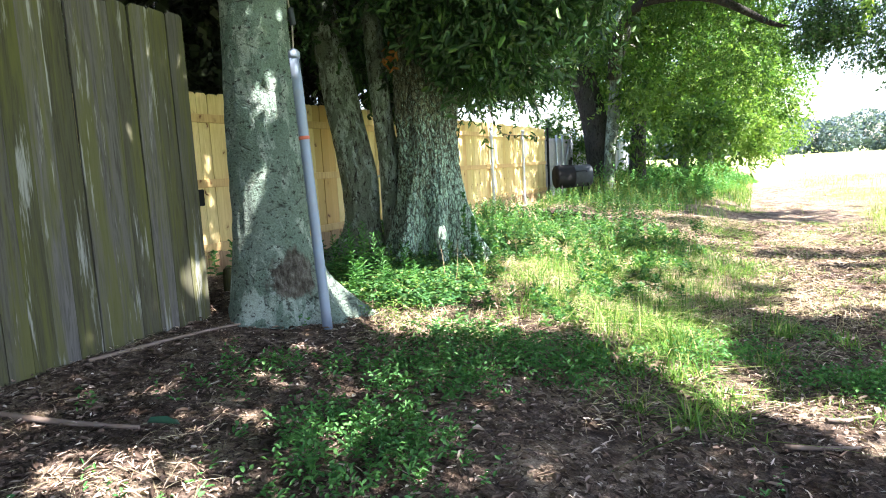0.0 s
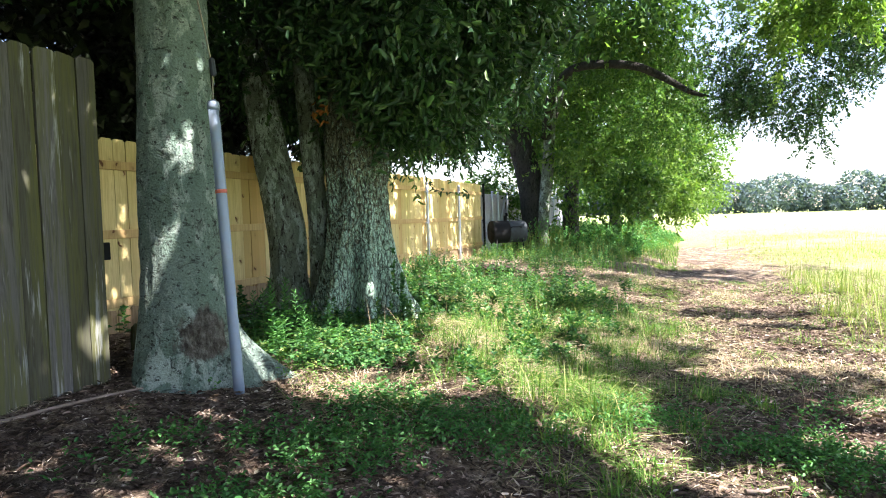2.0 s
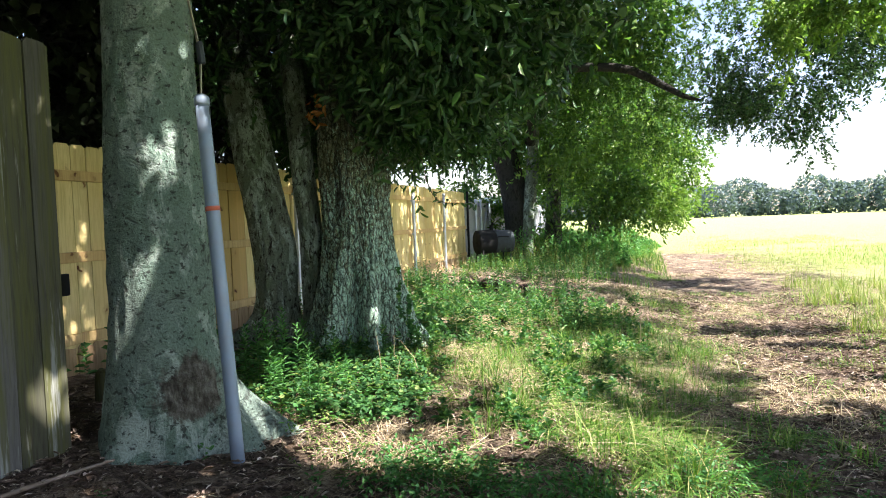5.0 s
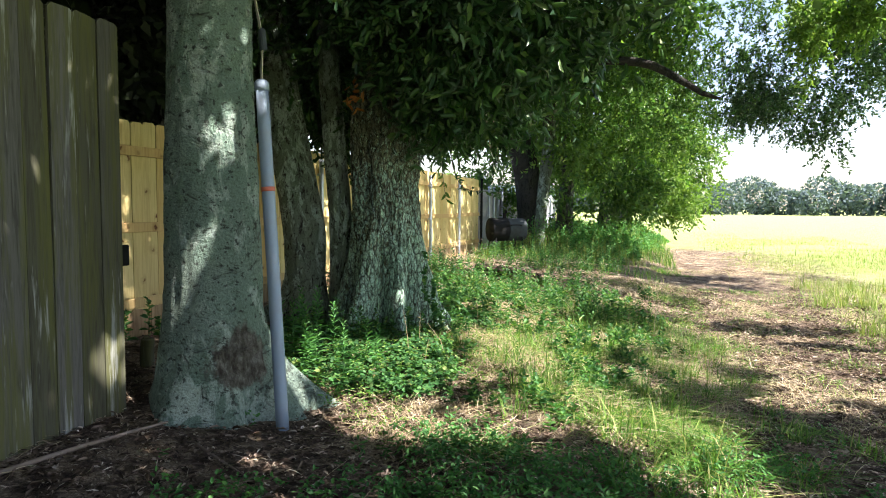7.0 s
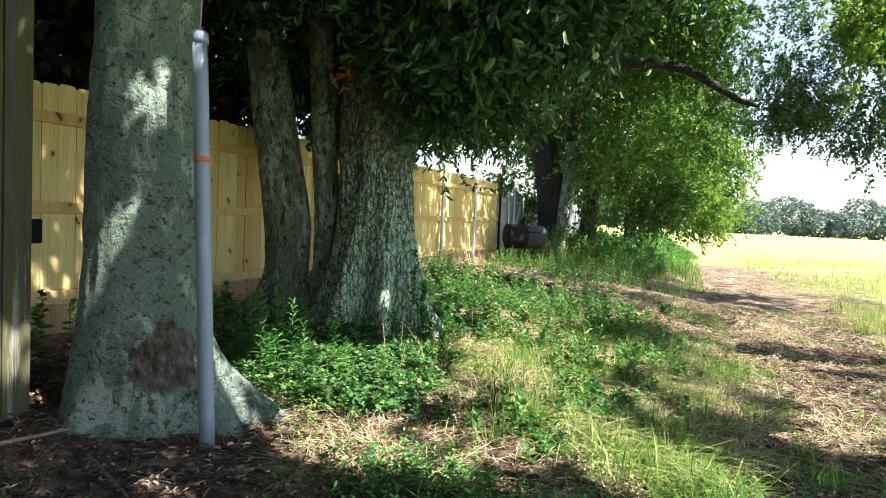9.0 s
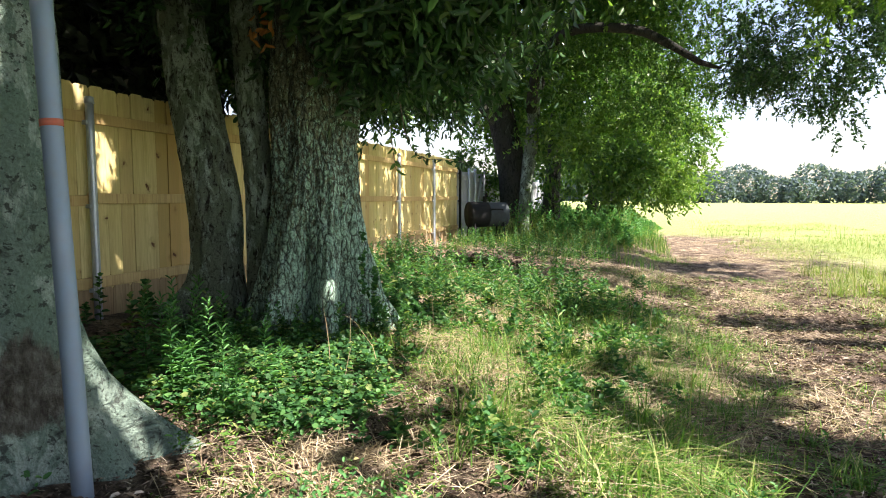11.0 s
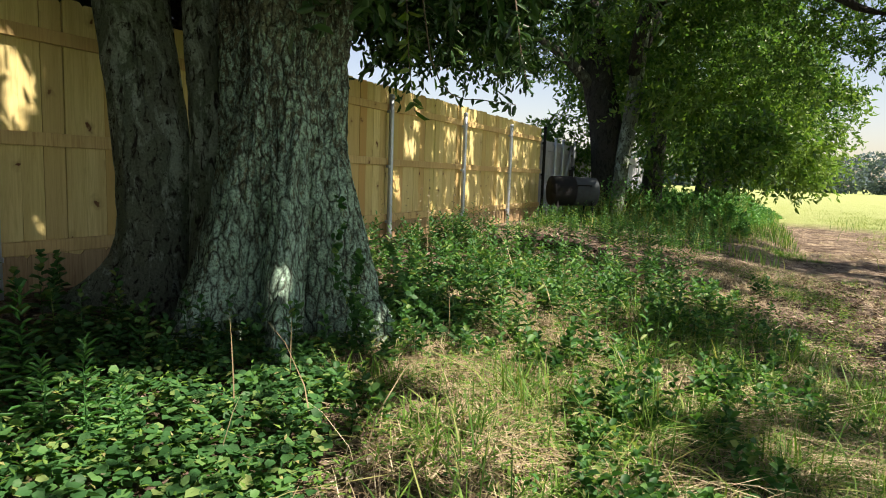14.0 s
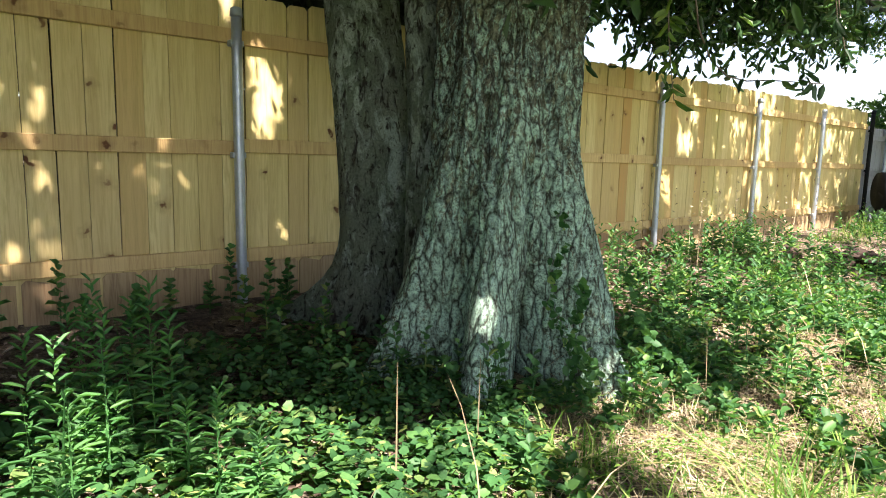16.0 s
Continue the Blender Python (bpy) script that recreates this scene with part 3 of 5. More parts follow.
def box(sx_, sy_, sz_, bev=0.0, at=(0, 0, 0)):
    bm = bmesh.new()
    bmesh.ops.create_cube(bm, size=1.0, matrix=Matrix.Translation(at) @ Matrix.Diagonal((sx_, sy_, sz_, 1)))
    if bev:
        bmesh.ops.bevel(bm, geom=bm.edges[:], offset=bev, segments=1, affect="EDGES")
    return bm


def thing(name, at, label, category, group=""):
    ob = new(name)
    ob.location = at
    ob.empty_display_size = 0.1
    return tagged(ob, label, category, group)


# ---- ground ----
gx = np.concatenate([-np.geomspace(8, 1200, 26)[::-1], np.arange(-7.8, 8.0, 0.08), np.geomspace(8.1, 1200, 30)])
gy = np.concatenate([-np.geomspace(4, 600, 16)[::-1], np.arange(-3.8, 34, 0.09), np.geomspace(34.2, 1500, 34)])
X, Y = np.meshgrid(gx, gy)
gv = np.stack([X, Y, height(X, Y)], -1).reshape(-1, 3)
gi = np.arange(len(gx) * len(gy)).reshape(len(gy), len(gx))
gf = np.stack([gi[:-1, :-1], gi[:-1, 1:], gi[1:, 1:], gi[1:, :-1]], -1).reshape(-1, 4)
gme = mesh_from("ground", gv, gf)
gme.polygons.foreach_set("use_smooth", np.ones(len(gf), bool))
tagged(link("ground", gme, GROUND), "leaf-littered dirt track, rough turf and open green field", "ground", kind="structure")


# ---- fences ----
def picket(w, h, thick, worn=0.0, seed=0):
    """A dog-eared board standing on its foot, its faces towards +-x."""
    r = random.Random(seed)
    e = 0.022
    out = [(-w / 2, 0), (w / 2, 0), (w / 2, h - e), (w / 2 - e, h), (-w / 2 + e, h), (-w / 2, h - e)]
    if worn:
        out[0], out[1] = (-w / 2, r.uniform(0, worn)), (w / 2, r.uniform(0, worn))
        mid = [(-w / 2 + w * t, r.uniform(0, worn) * (1.7 if r.random() < 0.25 else 0.8)) for t in (0.14, 0.28, 0.42, 0.56, 0.7, 0.84)]
        out = [out[0], *mid, *out[1:]]
        out[-3] = (out[-3][0], h + r.uniform(-0.03, 0.01))
    bm = bmesh.new()
    face = bm.faces.new([bm.verts.new((0, y, z)) for y, z in out])
    ext = bmesh.ops.extrude_face_region(bm, geom=[face])
    for v in ext["geom"]:
        if isinstance(v, bmesh.types.BMVert):
            v.co.x += thick
    bmesh.ops.recalc_face_normals(bm, faces=bm.faces)
    me = bpy.data.meshes.new("board")
    bm.to_mesh(me)
    bm.free()
    return me


def steel_post(parent, x, y, z0, h, mat=GALV, r=0.031, name="fence_post", lean=0.0):
    bm = tube([(0, 0, 0), (0.0, lean * 0.5, h * 0.5), (0, lean, h)], (r, r, r), 14)
    post = part(name, bm, mat, parent)
    post.location = (x, y, z0)
    cap = part("post_cap", tube([(0, 0, -0.02), (0, 0, 0.025), (0, 0, 0.035)], (r + 0.006, r + 0.004, r * 0.5), 14), mat, post)
    cap.location = (0, lean, h)
    for zz in (0.28, 0.95, 1.6):
        if zz < h:
            clip = part("rail_bracket", box(0.05, 0.085, 0.035, 0.004), mat, post)
            clip.location = (-0.018, lean * zz / h, zz)
    return post


rnd = random.Random(3)
FX = -4.6                                      # face of the pine fence
pine = thing("pine_privacy_fence", (FX, 6, 0.38), "new pine privacy fence with steel posts and three rails", "fence")
widths = (0.143, 0.14, 0.147)
meshes = [picket(w - 0.004, 1.85, 0.016) for w in widths]
y, i = -3.0, 0
while y < 16.85:
    k = rnd.randrange(3)
    b = link("board", meshes[k], BOARD, pine)
    b.location = (-0.016 + rnd.uniform(-0.003, 0.002), y + widths[k] / 2 - 6, rnd.uniform(-0.012, 0.012))
    b.rotation_euler = (rnd.uniform(-0.004, 0.004), 0, rnd.uniform(-0.015, 0.015))
    y += widths[k]
post_ys = [-2.6, -0.4, 1.8, 4.1, 6.26, 8.5, 10.78, 12.95, 14.95, 16.9]
for a, b_ in zip(post_ys, post_ys[1:]):
    for zz in (0.28, 0.95, 1.6):
        rail = part("rail", box(0.035, b_ - a - 0.004, 0.085, 0.004), RAIL, pine)
        rail.location = (0.020, (a + b_) / 2 - 6, zz + rnd.uniform(-0.008, 0.008))
# Thin facing added over the board feet, dark for damp and shade.
foot_facing = [picket(w, 0.265, 0.006, worn=0.02, seed=90 + q) for q, w in enumerate((0.19, 0.215, 0.17))]
y = 2.0
while y < 16.8:
    k = rnd.randrange(3)
    b = link("kick_board", foot_facing[k], DAMP_SHADED_BOARD, pine)
    b.location = (0.004 + rnd.uniform(-0.001, 0.002), y + 0.1 - 6, -0.03)
    y += (0.191, 0.216, 0.171)[k]
for yy in post_ys[:-1]:
    steel_post(pine, 0.072, yy - 6, -0.05, 1.77, lean=rnd.uniform(-0.03, 0.02))

grey = thing("grey_privacy_fence", (FX, 21, 0.37), "weathered blue-grey privacy fence with steel posts", "fence")
gmesh = [picket(0.146, 1.62, 0.016, seed=s) for s in range(2)]
y = 16.93
while y < 31:
    b = link("board", gmesh[rnd.randrange(2)], GREY_BOARD, grey)
    b.location = (-0.02 + rnd.uniform(-0.003, 0.003), y + 0.075 - 21, rnd.uniform(-0.015, 0.015))
    y += 0.15
for zz in (0.25, 0.85, 1.45):
    rail = part("rail", box(0.035, 14.0, 0.085, 0.004), GREY_BOARD, grey)
    rail.location = (0.017, 3.0, zz)
for yy in (16.98, 17.8, 18.4, 19.4, 20.8, 22.6, 24.6, 26.8, 29):
    steel_post(grey, 0.07, yy - 21, -0.05, 1.72 if yy > 17 else 1.9, mat=GALV if yy > 17 else IRON)
brace = part("brace", tube([(0.08, -2.7, 0.2), (0.08, -1.95, 1.5)], (0.025, 0.025), 8), GALV, grey)

old = thing("old_mossy_fence", (-3.2, 3, 0.26), "old mossy grey wooden fence with rotted board ends", "fence")
y = 3.76
s = 0
while y > -3.5:
    w = rnd.choice((0.145, 0.15, 0.14))
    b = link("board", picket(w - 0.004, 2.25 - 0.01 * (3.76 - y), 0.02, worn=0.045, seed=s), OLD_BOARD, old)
    b.location = (rnd.uniform(-0.006, 0.004), y - w / 2 - 3, 0.0)
    b.rotation_euler = (rnd.uniform(-0.006, 0.006), 0, rnd.uniform(-0.02, 0.02))
    y -= w
    s += 1
for zz in (0.35, 1.0, 1.7):
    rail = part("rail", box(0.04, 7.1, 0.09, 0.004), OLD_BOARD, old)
    rail.location = (-0.023, -2.83, zz)
post = part("fence_post", box(0.09, 0.09, 2.0, 0.006), OLD_BOARD, old)
post.location = (-0.09, 0.66, 0.95)
latch = part("gate_latch", box(0.03, 0.075, 0.12, 0.006), IRON, old, "rusty black gate latch")
latch.location = (-0.02, 0.80, 0.97)


# ---- trees ----
def flare_of(roots, z0, tall):
    """Root flare: lobes at the angles given (angle in degrees, reach in metres, half width in degrees)."""
    def f(a, z, r):
        t = max(0.0, 1 - (z - z0) / tall)
        out = 0.10 * r * t ** 1.5
        for ang, reach, half in roots:
            d = (math.degrees(a) - ang + 180) % 360 - 180
            out += reach * math.exp(-(d / (half * (1.5 - 0.5 * t))) ** 2) * t ** 2.3
        return out
    return f


def tree(at, label, group="trees along the fence"):
    return thing("tree", at, label, "tree", group)


# pale lichen-covered tree beside the pole
A1, A2 = (-2.86, 4.13, 0.28), (-2.91, 6.9, 0.34)
t1 = tree(A1, "lichen-covered pale green tree beside a leaning pole")
part("trunk", tube([(0, 0, -0.12), (0, 0, 0.25), (0.01, -0.01, 0.8), (0.0, 0.0, 1.5), (-0.01, 0.02, 2.3), (-0.03, 0.08, 4.5), (0.02, 0.14, 6.5)], (0.325, 0.30, 0.275, 0.26, 0.238, 0.215, 0.15), 96,
                   flare_of([(40, 0.40, 15), (8, 0.22, 13), (322, 0.07, 14), (265, 0.10, 20), (180, 0.16, 30), (80, 0.2, 26)], -0.05, 0.74), 0.012, 3.0, 3), BARK_PALE, t1)

# the great oak: three stems from one root
t2 = tree(A2, "great oak with ridged lichen-spotted bark and three stems")
part("trunk", tube([(0.03, -0.02, -0.2), (0.03, -0.02, 0.15), (0.03, -0.02, 0.5), (0.0, 0, 1.0), (-0.06, 0.09, 1.75), (-0.1, 0.2, 3.0), (-0.2, 0.3, 5), (-0.1, 0.4, 7)], (0.33, 0.335, 0.335, 0.318, 0.305, 0.29, 0.25, 0.15), 220,
                   flare_of([(58, 0.24, 14), (14, 0.30, 9), (341, -0.30, 12), (305, 0.27, 10), (281, -0.15, 7), (258, 0.38, 12), (215, 0.26, 13), (150, 0.25, 25), (100, 0.3, 16)], -0.05, 1.45), 0.040, 1.0, 7), BARK_OAK, t2)
part("side_stem", tube([(-0.80, -0.18, -0.15), (-0.81, -0.18, 0.2), (-0.83, -0.175, 0.45), (-0.85, -0.17, 0.98), (-1.02, -0.16, 1.8), (-1.22, -0.1, 2.8), (-1.5, 0.0, 4.8)], (0.225, 0.205, 0.195, 0.203, 0.198, 0.175, 0.12), 96,
                       flare_of([(222, 0.62, 14), (262, 0.14, 16), (330, 0.1, 24)], -0.05, 0.6), 0.018, 5.0, 7), BARK_MID, t2)
part("middle_stem", tube([(-0.42, -0.08, -0.15), (-0.44, -0.08, 0.5), (-0.48, -0.08, 1.1), (-0.56, -0.06, 1.9), (-0.68, 0.0, 3.2), (-0.8, 0.1, 4.8)], (0.19, 0.14, 0.112, 0.112, 0.10, 0.08), 56, None, 0.014, 9.0, 5), BARK_MID, t2)

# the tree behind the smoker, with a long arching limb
t3 = tree((-3.55, 18.9, 0.25), "large oak with forked trunk and long arching limb, bark darkened for shade")
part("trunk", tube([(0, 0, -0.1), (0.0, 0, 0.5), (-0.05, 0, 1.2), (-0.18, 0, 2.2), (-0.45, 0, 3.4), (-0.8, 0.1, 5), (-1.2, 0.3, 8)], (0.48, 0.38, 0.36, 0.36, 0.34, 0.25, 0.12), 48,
                   flare_of([(300, 0.2, 25), (200, 0.2, 25), (30, 0.2, 25)], -0.1, 0.9), 0.02, 2.0, 5), BARK_SHADED, t3)
part("fork_stem", tube([(0.22, -0.25, -0.1), (0.24, -0.25, 0.5), (0.30, -0.2, 1.4), (0.42, -0.1, 2.6), (0.5, 0, 4.0), (0.8, 0.2, 7)], (0.22, 0.17, 0.16, 0.17, 0.15, 0.08), 32, None, 0.012, 7.0, 4), BARK_MID, t3)
part("limb", tube([(0.4, -0.2, 3.3), (0.7, -0.9, 4.3), (1.5, -2.0, 4.75), (2.85, -2.7, 4.55), (3.6, -2.7, 4.2), (4.2, -2.7, 3.8), (4.6, -2.75, 3.65)], (0.15, 0.125, 0.11, 0.095, 0.085, 0.06, 0.02), 12), BARK_SHADED, t3)
for pts in ([(-0.3, 0, 2.8), (-1.0, -0.6, 3.6), (-1.9, -1.2, 4.2), (-3.0, -1.6, 4.6)], [(-0.6, 0, 4.0), (0.2, -1.0, 5.2), (1.4, -2.2, 6.0), (3, -3.5, 6.4)], [(0.45, 0, 3.6), (1.0, 0.4, 5.2), (2.2, 1.0, 6.5), (4, 1.6, 7.2)]):
    part("limb", tube(pts, (0.16, 0.11, 0.07, 0.02), 10), BARK_DARK, t3)


def local(blobs, at):
    return [((c[0] - at[0], c[1] - at[1], c[2] - at[2]), r, k) for c, r, k in blobs]


# The second clump is added out of view to block skylight from the left.
C1 = [((-3.6, 3.8, 5.0), (2.0, 2.6, 1.5), 1400), ((-5.0, 2.2, 5.2), (1.6, 3.2, 1.3), 800)]
link("crown", crown_mesh("crown", local(C1, A1), 14, 0.13, 0.055, 11, gap=0.0, clump=1.0, origin=A1, simple=True), OAK_LEAF, t1)
# Leaf masses added out of view to shade the ground, old fence and trunk.
U1 = [((0.6, 1.6, 5.6), (2.6, 3.0, 0.8), 700), ((1.9, 1.4, 6.6), (6.2, 5.0, 1.2), 3300), ((-2.0, 1.5, 4.6), (1.7, 2.2, 0.7), 620), ((6.0, 3.2, 6.4), (2.2, 2.2, 0.9), 650), ((0.5, -3.2, 5.8), (5.0, 2.8, 1.0), 1500), ((-2.6, -1.0, 4.6), (1.6, 1.6, 0.8), 400)]
link("added_shade_crown", crown_mesh("added_shade_crown", local(U1, A1), 14, 0.17, 0.085, 14, gap=-0.4, clump=0.9, fine=0.6, origin=A1, simple=True), OAK_LEAF, t1)
# Clumps at (-2.0, 6.5) and (-1.5, 6.1) are added to shade the trunk.
C2 = [((-3.2, 7.4, 5.0), (2.6, 2.6, 1.9), 2400), ((-2.75, 8.9, 3.4), (1.0, 1.6, 0.9), 800), ((-3.9, 8.0, 3.5), (1.4, 1.6, 1.1), 900), ((-2.2, 7.8, 3.7), (1.1, 1.2, 0.8), 420), ((-2.45, 6.9, 3.5), (0.8, 0.9, 0.7), 420), ((-2.0, 6.5, 3.45), (1.1, 1.2, 0.5), 620), ((-1.5, 6.1, 3.15), (1.1, 1.0, 0.42), 600), ((-2.2, 7.2, 2.75), (0.6, 0.8, 0.45), 330), ((-3.6, 7.6, 3.0), (1.2, 0.8, 0.7), 500), ((-2.0, 9.3, 3.1), (0.8, 1.2, 0.5), 230), ((-3.3, 9.6, 2.85), (1.0, 1.0, 0.5), 420), ((-3.6, 11.2, 3.2), (1.1, 1.3, 0.6), 420)]
link("crown", crown_mesh("crown", local(C2, A2), 14, 0.11, 0.038, 12, gap=0.35, clump=1.0, origin=A2), OAK_LEAF, t2)
# Added above the view: shades the bank, the track and the upper stems.
U2 = [((1.3, 7.8, 6.8), (5.2, 4.6, 1.2), 2600), ((5.6, 7.4, 6.6), (2.2, 2.6, 0.8), 620), ((-1.2, 12.0, 6.4), (2.0, 3.0, 0.9), 420), ((0.4, 5.6, 4.3), (2.4, 2.6, 0.5), 420)]
link("added_shade_crown", crown_mesh("added_shade_crown", local(U2, A2), 14, 0.17, 0.085, 15, gap=-0.15, clump=0.9, fine=0.7, origin=A2, simple=True), OAK_LEAF, t2)


def hanging_twig(parent, at, pts, k, size, mat, seed):
    """A drooping twig with leaves along its lower part."""
    global rng
    rng = np.random.default_rng(seed)
    rel = [tuple(np.array(p) - np.array(at)) for p in pts]
    twig = part("hanging_twig", tube(rel, [0.006 - 0.004 * q / (len(rel) - 1) for q in range(len(rel))], 6), TWIG, parent)
    q = np.array(rel)
    tt = np.sort(rng.uniform(0.8, len(q) - 1, k))
    i0 = np.minimum(tt.astype(int), len(q) - 2)
    p = q[i0] + (q[i0 + 1] - q[i0]) * (tt - i0)[:, None]
    d = rng.normal(size=(k, 3)) * 0.6 + np.array([0.1, 0, -0.7])
    v_, f_ = leaf_arrays(p, d, rng.uniform(0.75, 1.2, k) * size, rng.uniform(0.25, 0.36, k) * size)
    link("leaves", mesh_from("leaves", v_, f_), mat, twig)


hanging_twig(t2, A2, [(-2.6, 7.6, 2.9), (-2.58, 7.62, 2.3), (-2.56, 7.64, 1.9), (-2.52, 7.66, 1.6)], 26, 0.10, FRESH_SUNLIT_LEAF, 81)
hanging_twig(t2, A2, [(-2.55, 7.7, 2.6), (-2.47, 7.75, 1.95), (-2.35, 7.84, 1.72), (-2.2, 7.95, 1.70), (-2.0, 8.08, 1.68)], 24, 0.085, OAK_LEAF, 82)
hanging_twig(t2, A2, [(-2.2, 8.3, 2.9), (-2.15, 8.4, 2.4), (-2.1, 8.45, 2.0)], 22, 0.10, OAK_LEAF, 83)
hanging_twig(t2, A2, [(-2.5, 9.3, 2.8), (-2.45, 9.4, 2.3), (-2.4, 9.5, 1.95)], 24, 0.10, OAK_LEAF, 84)
C3 = [((-3.2, 18.8, 7.0), (4.2, 4.4, 3.0), 3000), ((-1.6, 18.6, 5.6), (2.4, 1.6, 1.1), 900), ((1.4, 16.8, 5.7), (2.2, 2.0, 1.2), 900),
      ((-1.5, 20.4, 3.3), (1.2, 1.2, 1.1), 500), ((-4.9, 18.2, 4.3), (1.5, 1.6, 0.7), 400),  ((0.4, 17.6, 3.7), (1.3, 1.0, 0.9), 330)]
O3 = [((2.4, 15.4, 4.2), (1.6, 1.8, 1.2), 900), ((2.9, 15.1, 2.95), (0.35, 0.4, 0.5), 60), ((1.7, 16.2, 4.0), (0.9, 0.8, 0.6), 330), ((4.4, 15.0, 5.8), (2.4, 2.8, 1.6), 750), ((5.4, 15.8, 4.7), (1.8, 2.0, 1.1), 420)]
# Outer boughs take the darker leaf copy, the crown the sunlit one.
link("outer_crown", crown_mesh("outer_crown", local(O3, (-3.55, 18.9, 0.25)), 16, 0.085, 0.042, 17, gap=0.4, clump=1.1, fine=0.5, origin=(-3.55, 18.9, 0.25), simple=True), OAK_LEAF, t3)
link("crown", crown_mesh("crown", local(C3, (-3.55, 18.9, 0.25)), 16, 0.085, 0.042, 13, gap=0.45, clump=1.1, origin=(-3.55, 18.9, 0.25), simple=True), LIT_OAK_LEAF, t3)
# Added high leaves that shade the track, and a clump for the smoker.
U3 = [((2.4, 15.6, 8.4), (5.0, 4.6, 1.2), 1200), ((-0.7, 16.1, 6.0), (1.6, 1.2, 0.6), 240)]
link("added_shade_crown", crown_mesh("added_shade_crown", local(U3, (-3.55, 18.9, 0.25)), 14, 0.17, 0.085, 16, gap=0.1, clump=0.9, fine=0.7, origin=(-3.55, 18.9, 0.25), simple=True), LIT_OAK_LEAF, t3)

# Bough coloured bright for sunlight, as the crowns above shade it.
S3 = [((2.50, 12.50, 4.54), (0.75, 0.7, 0.6), 120), ((2.85, 12.00, 4.62), (0.6, 0.7, 0.6), 90), ((2.24, 12.80, 4.00), (0.4, 0.5, 0.55), 60)]
link("drooping_bough", crown_mesh("drooping_bough", local(S3, (-3.55, 18.9, 0.25)), 16, 0.10, 0.042, 18, gap=0.3, clump=1.3, droop=0.8, fine=0.5), FRESH_SUNLIT_LEAF, t3)
part("limb", tube([(3, -3.5, 6.4), (4.8, -5.2, 5.7), (6.05, -6.4, 4.9)], (0.03, 0.025, 0.01), 8), BARK_DARK, t3)

# the row beyond it
for j, (x, y_, h, r) in enumerate(((-3.0, 21.5, 6, 0.26), (-2.2, 27.5, 8, 0.22), (-1.6, 34, 9, 0.25), (-2.5, 42, 9, 0.3), (-2.0, 52, 10, 0.3))):
    at = (x, y_, float(height(x, y_)))
    t = tree(at, "leafy green tree in the row beside the field")
    part("trunk", tube([(0, 0, -0.1), (0.03, 0, 0.8), (0.1, 0.05, 2.5), (0.1, 0.2, h * 0.7)], (r * 1.3, r, r * 0.8, r * 0.3), 20, None, 0.012, j * 3.0, 4), BARK_DARK, t)
    r_ = random.Random(50 + j)
    blobs = []
    for q in range(11):
        zz = h * r_.uniform(0.2, 0.92)
        rr = 2.7 * math.sin(math.pi * min(0.98, 0.25 + 0.7 * zz / h))
        aa = r_.uniform(0, 6.28)
        blobs.append(((0.3 + rr * math.cos(aa), rr * math.sin(aa), zz), (r_.uniform(0.9, 1.6), r_.uniform(0.9, 1.6), r_.uniform(0.6, 1.1)), 270))
    # Clumps on the sun side, their brighter leaf colour standing for sunlight.
    tiers = []
    for q in range(9):
        zz = h * (0.22 + 0.07 * q)
        rr = 2.9 * math.sin(math.pi * min(0.98, 0.28 + 0.66 * zz / h))
        aa = r_.uniform(-1.9, 1.2)
        tiers.append(((0.3 + rr * math.cos(aa), rr * math.sin(aa), zz), (r_.uniform(0.7, 1.2), r_.uniform(0.7, 1.2), r_.uniform(0.22, 0.4)), 120))
    if j < 4:
        link("outer_crown", crown_mesh("outer_crown", tiers, 12, 0.15, 0.065, 120 + j, gap=0.1, clump=1.6, droop=0.2, origin=at, simple=True), FRESH_SUNLIT_LEAF, t)
    link("crown", crown_mesh("crown", blobs, 10, 0.17, 0.075, 20 + j, gap=0.6, clump=1.2, origin=at, simple=True), LIT_OAK_LEAF if j < 2 else FRESH_SUNLIT_LEAF, t)

# growth behind the pine fence, its leaves painted near black for shade
# The last two stand out of view, added to block skylight.
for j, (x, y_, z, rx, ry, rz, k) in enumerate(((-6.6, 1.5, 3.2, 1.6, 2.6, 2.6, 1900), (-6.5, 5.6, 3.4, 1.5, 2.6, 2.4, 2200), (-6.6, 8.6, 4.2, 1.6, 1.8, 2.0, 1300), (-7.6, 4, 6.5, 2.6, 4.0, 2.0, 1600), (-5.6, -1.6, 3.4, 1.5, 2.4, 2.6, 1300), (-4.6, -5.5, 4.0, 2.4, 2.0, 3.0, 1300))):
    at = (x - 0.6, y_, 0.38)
    t = tree(at, "dense tree behind the fences, leaves painted dark for shade, two added unseen", "trees behind the fence")
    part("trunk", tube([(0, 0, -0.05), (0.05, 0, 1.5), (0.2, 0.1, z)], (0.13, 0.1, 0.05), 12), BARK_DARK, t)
    link("crown", crown_mesh("crown", [((0.6, 0, z - 0.38), (rx, ry, rz), k)], 14, 0.17, 0.085, 40 + j, gap=-0.4, simple=True), SHADED_LEAF, t)

# far woods, with distance haze put into the leaf colour
rng = np.random.default_rng(5)
fp, fd, fl = [], [], []
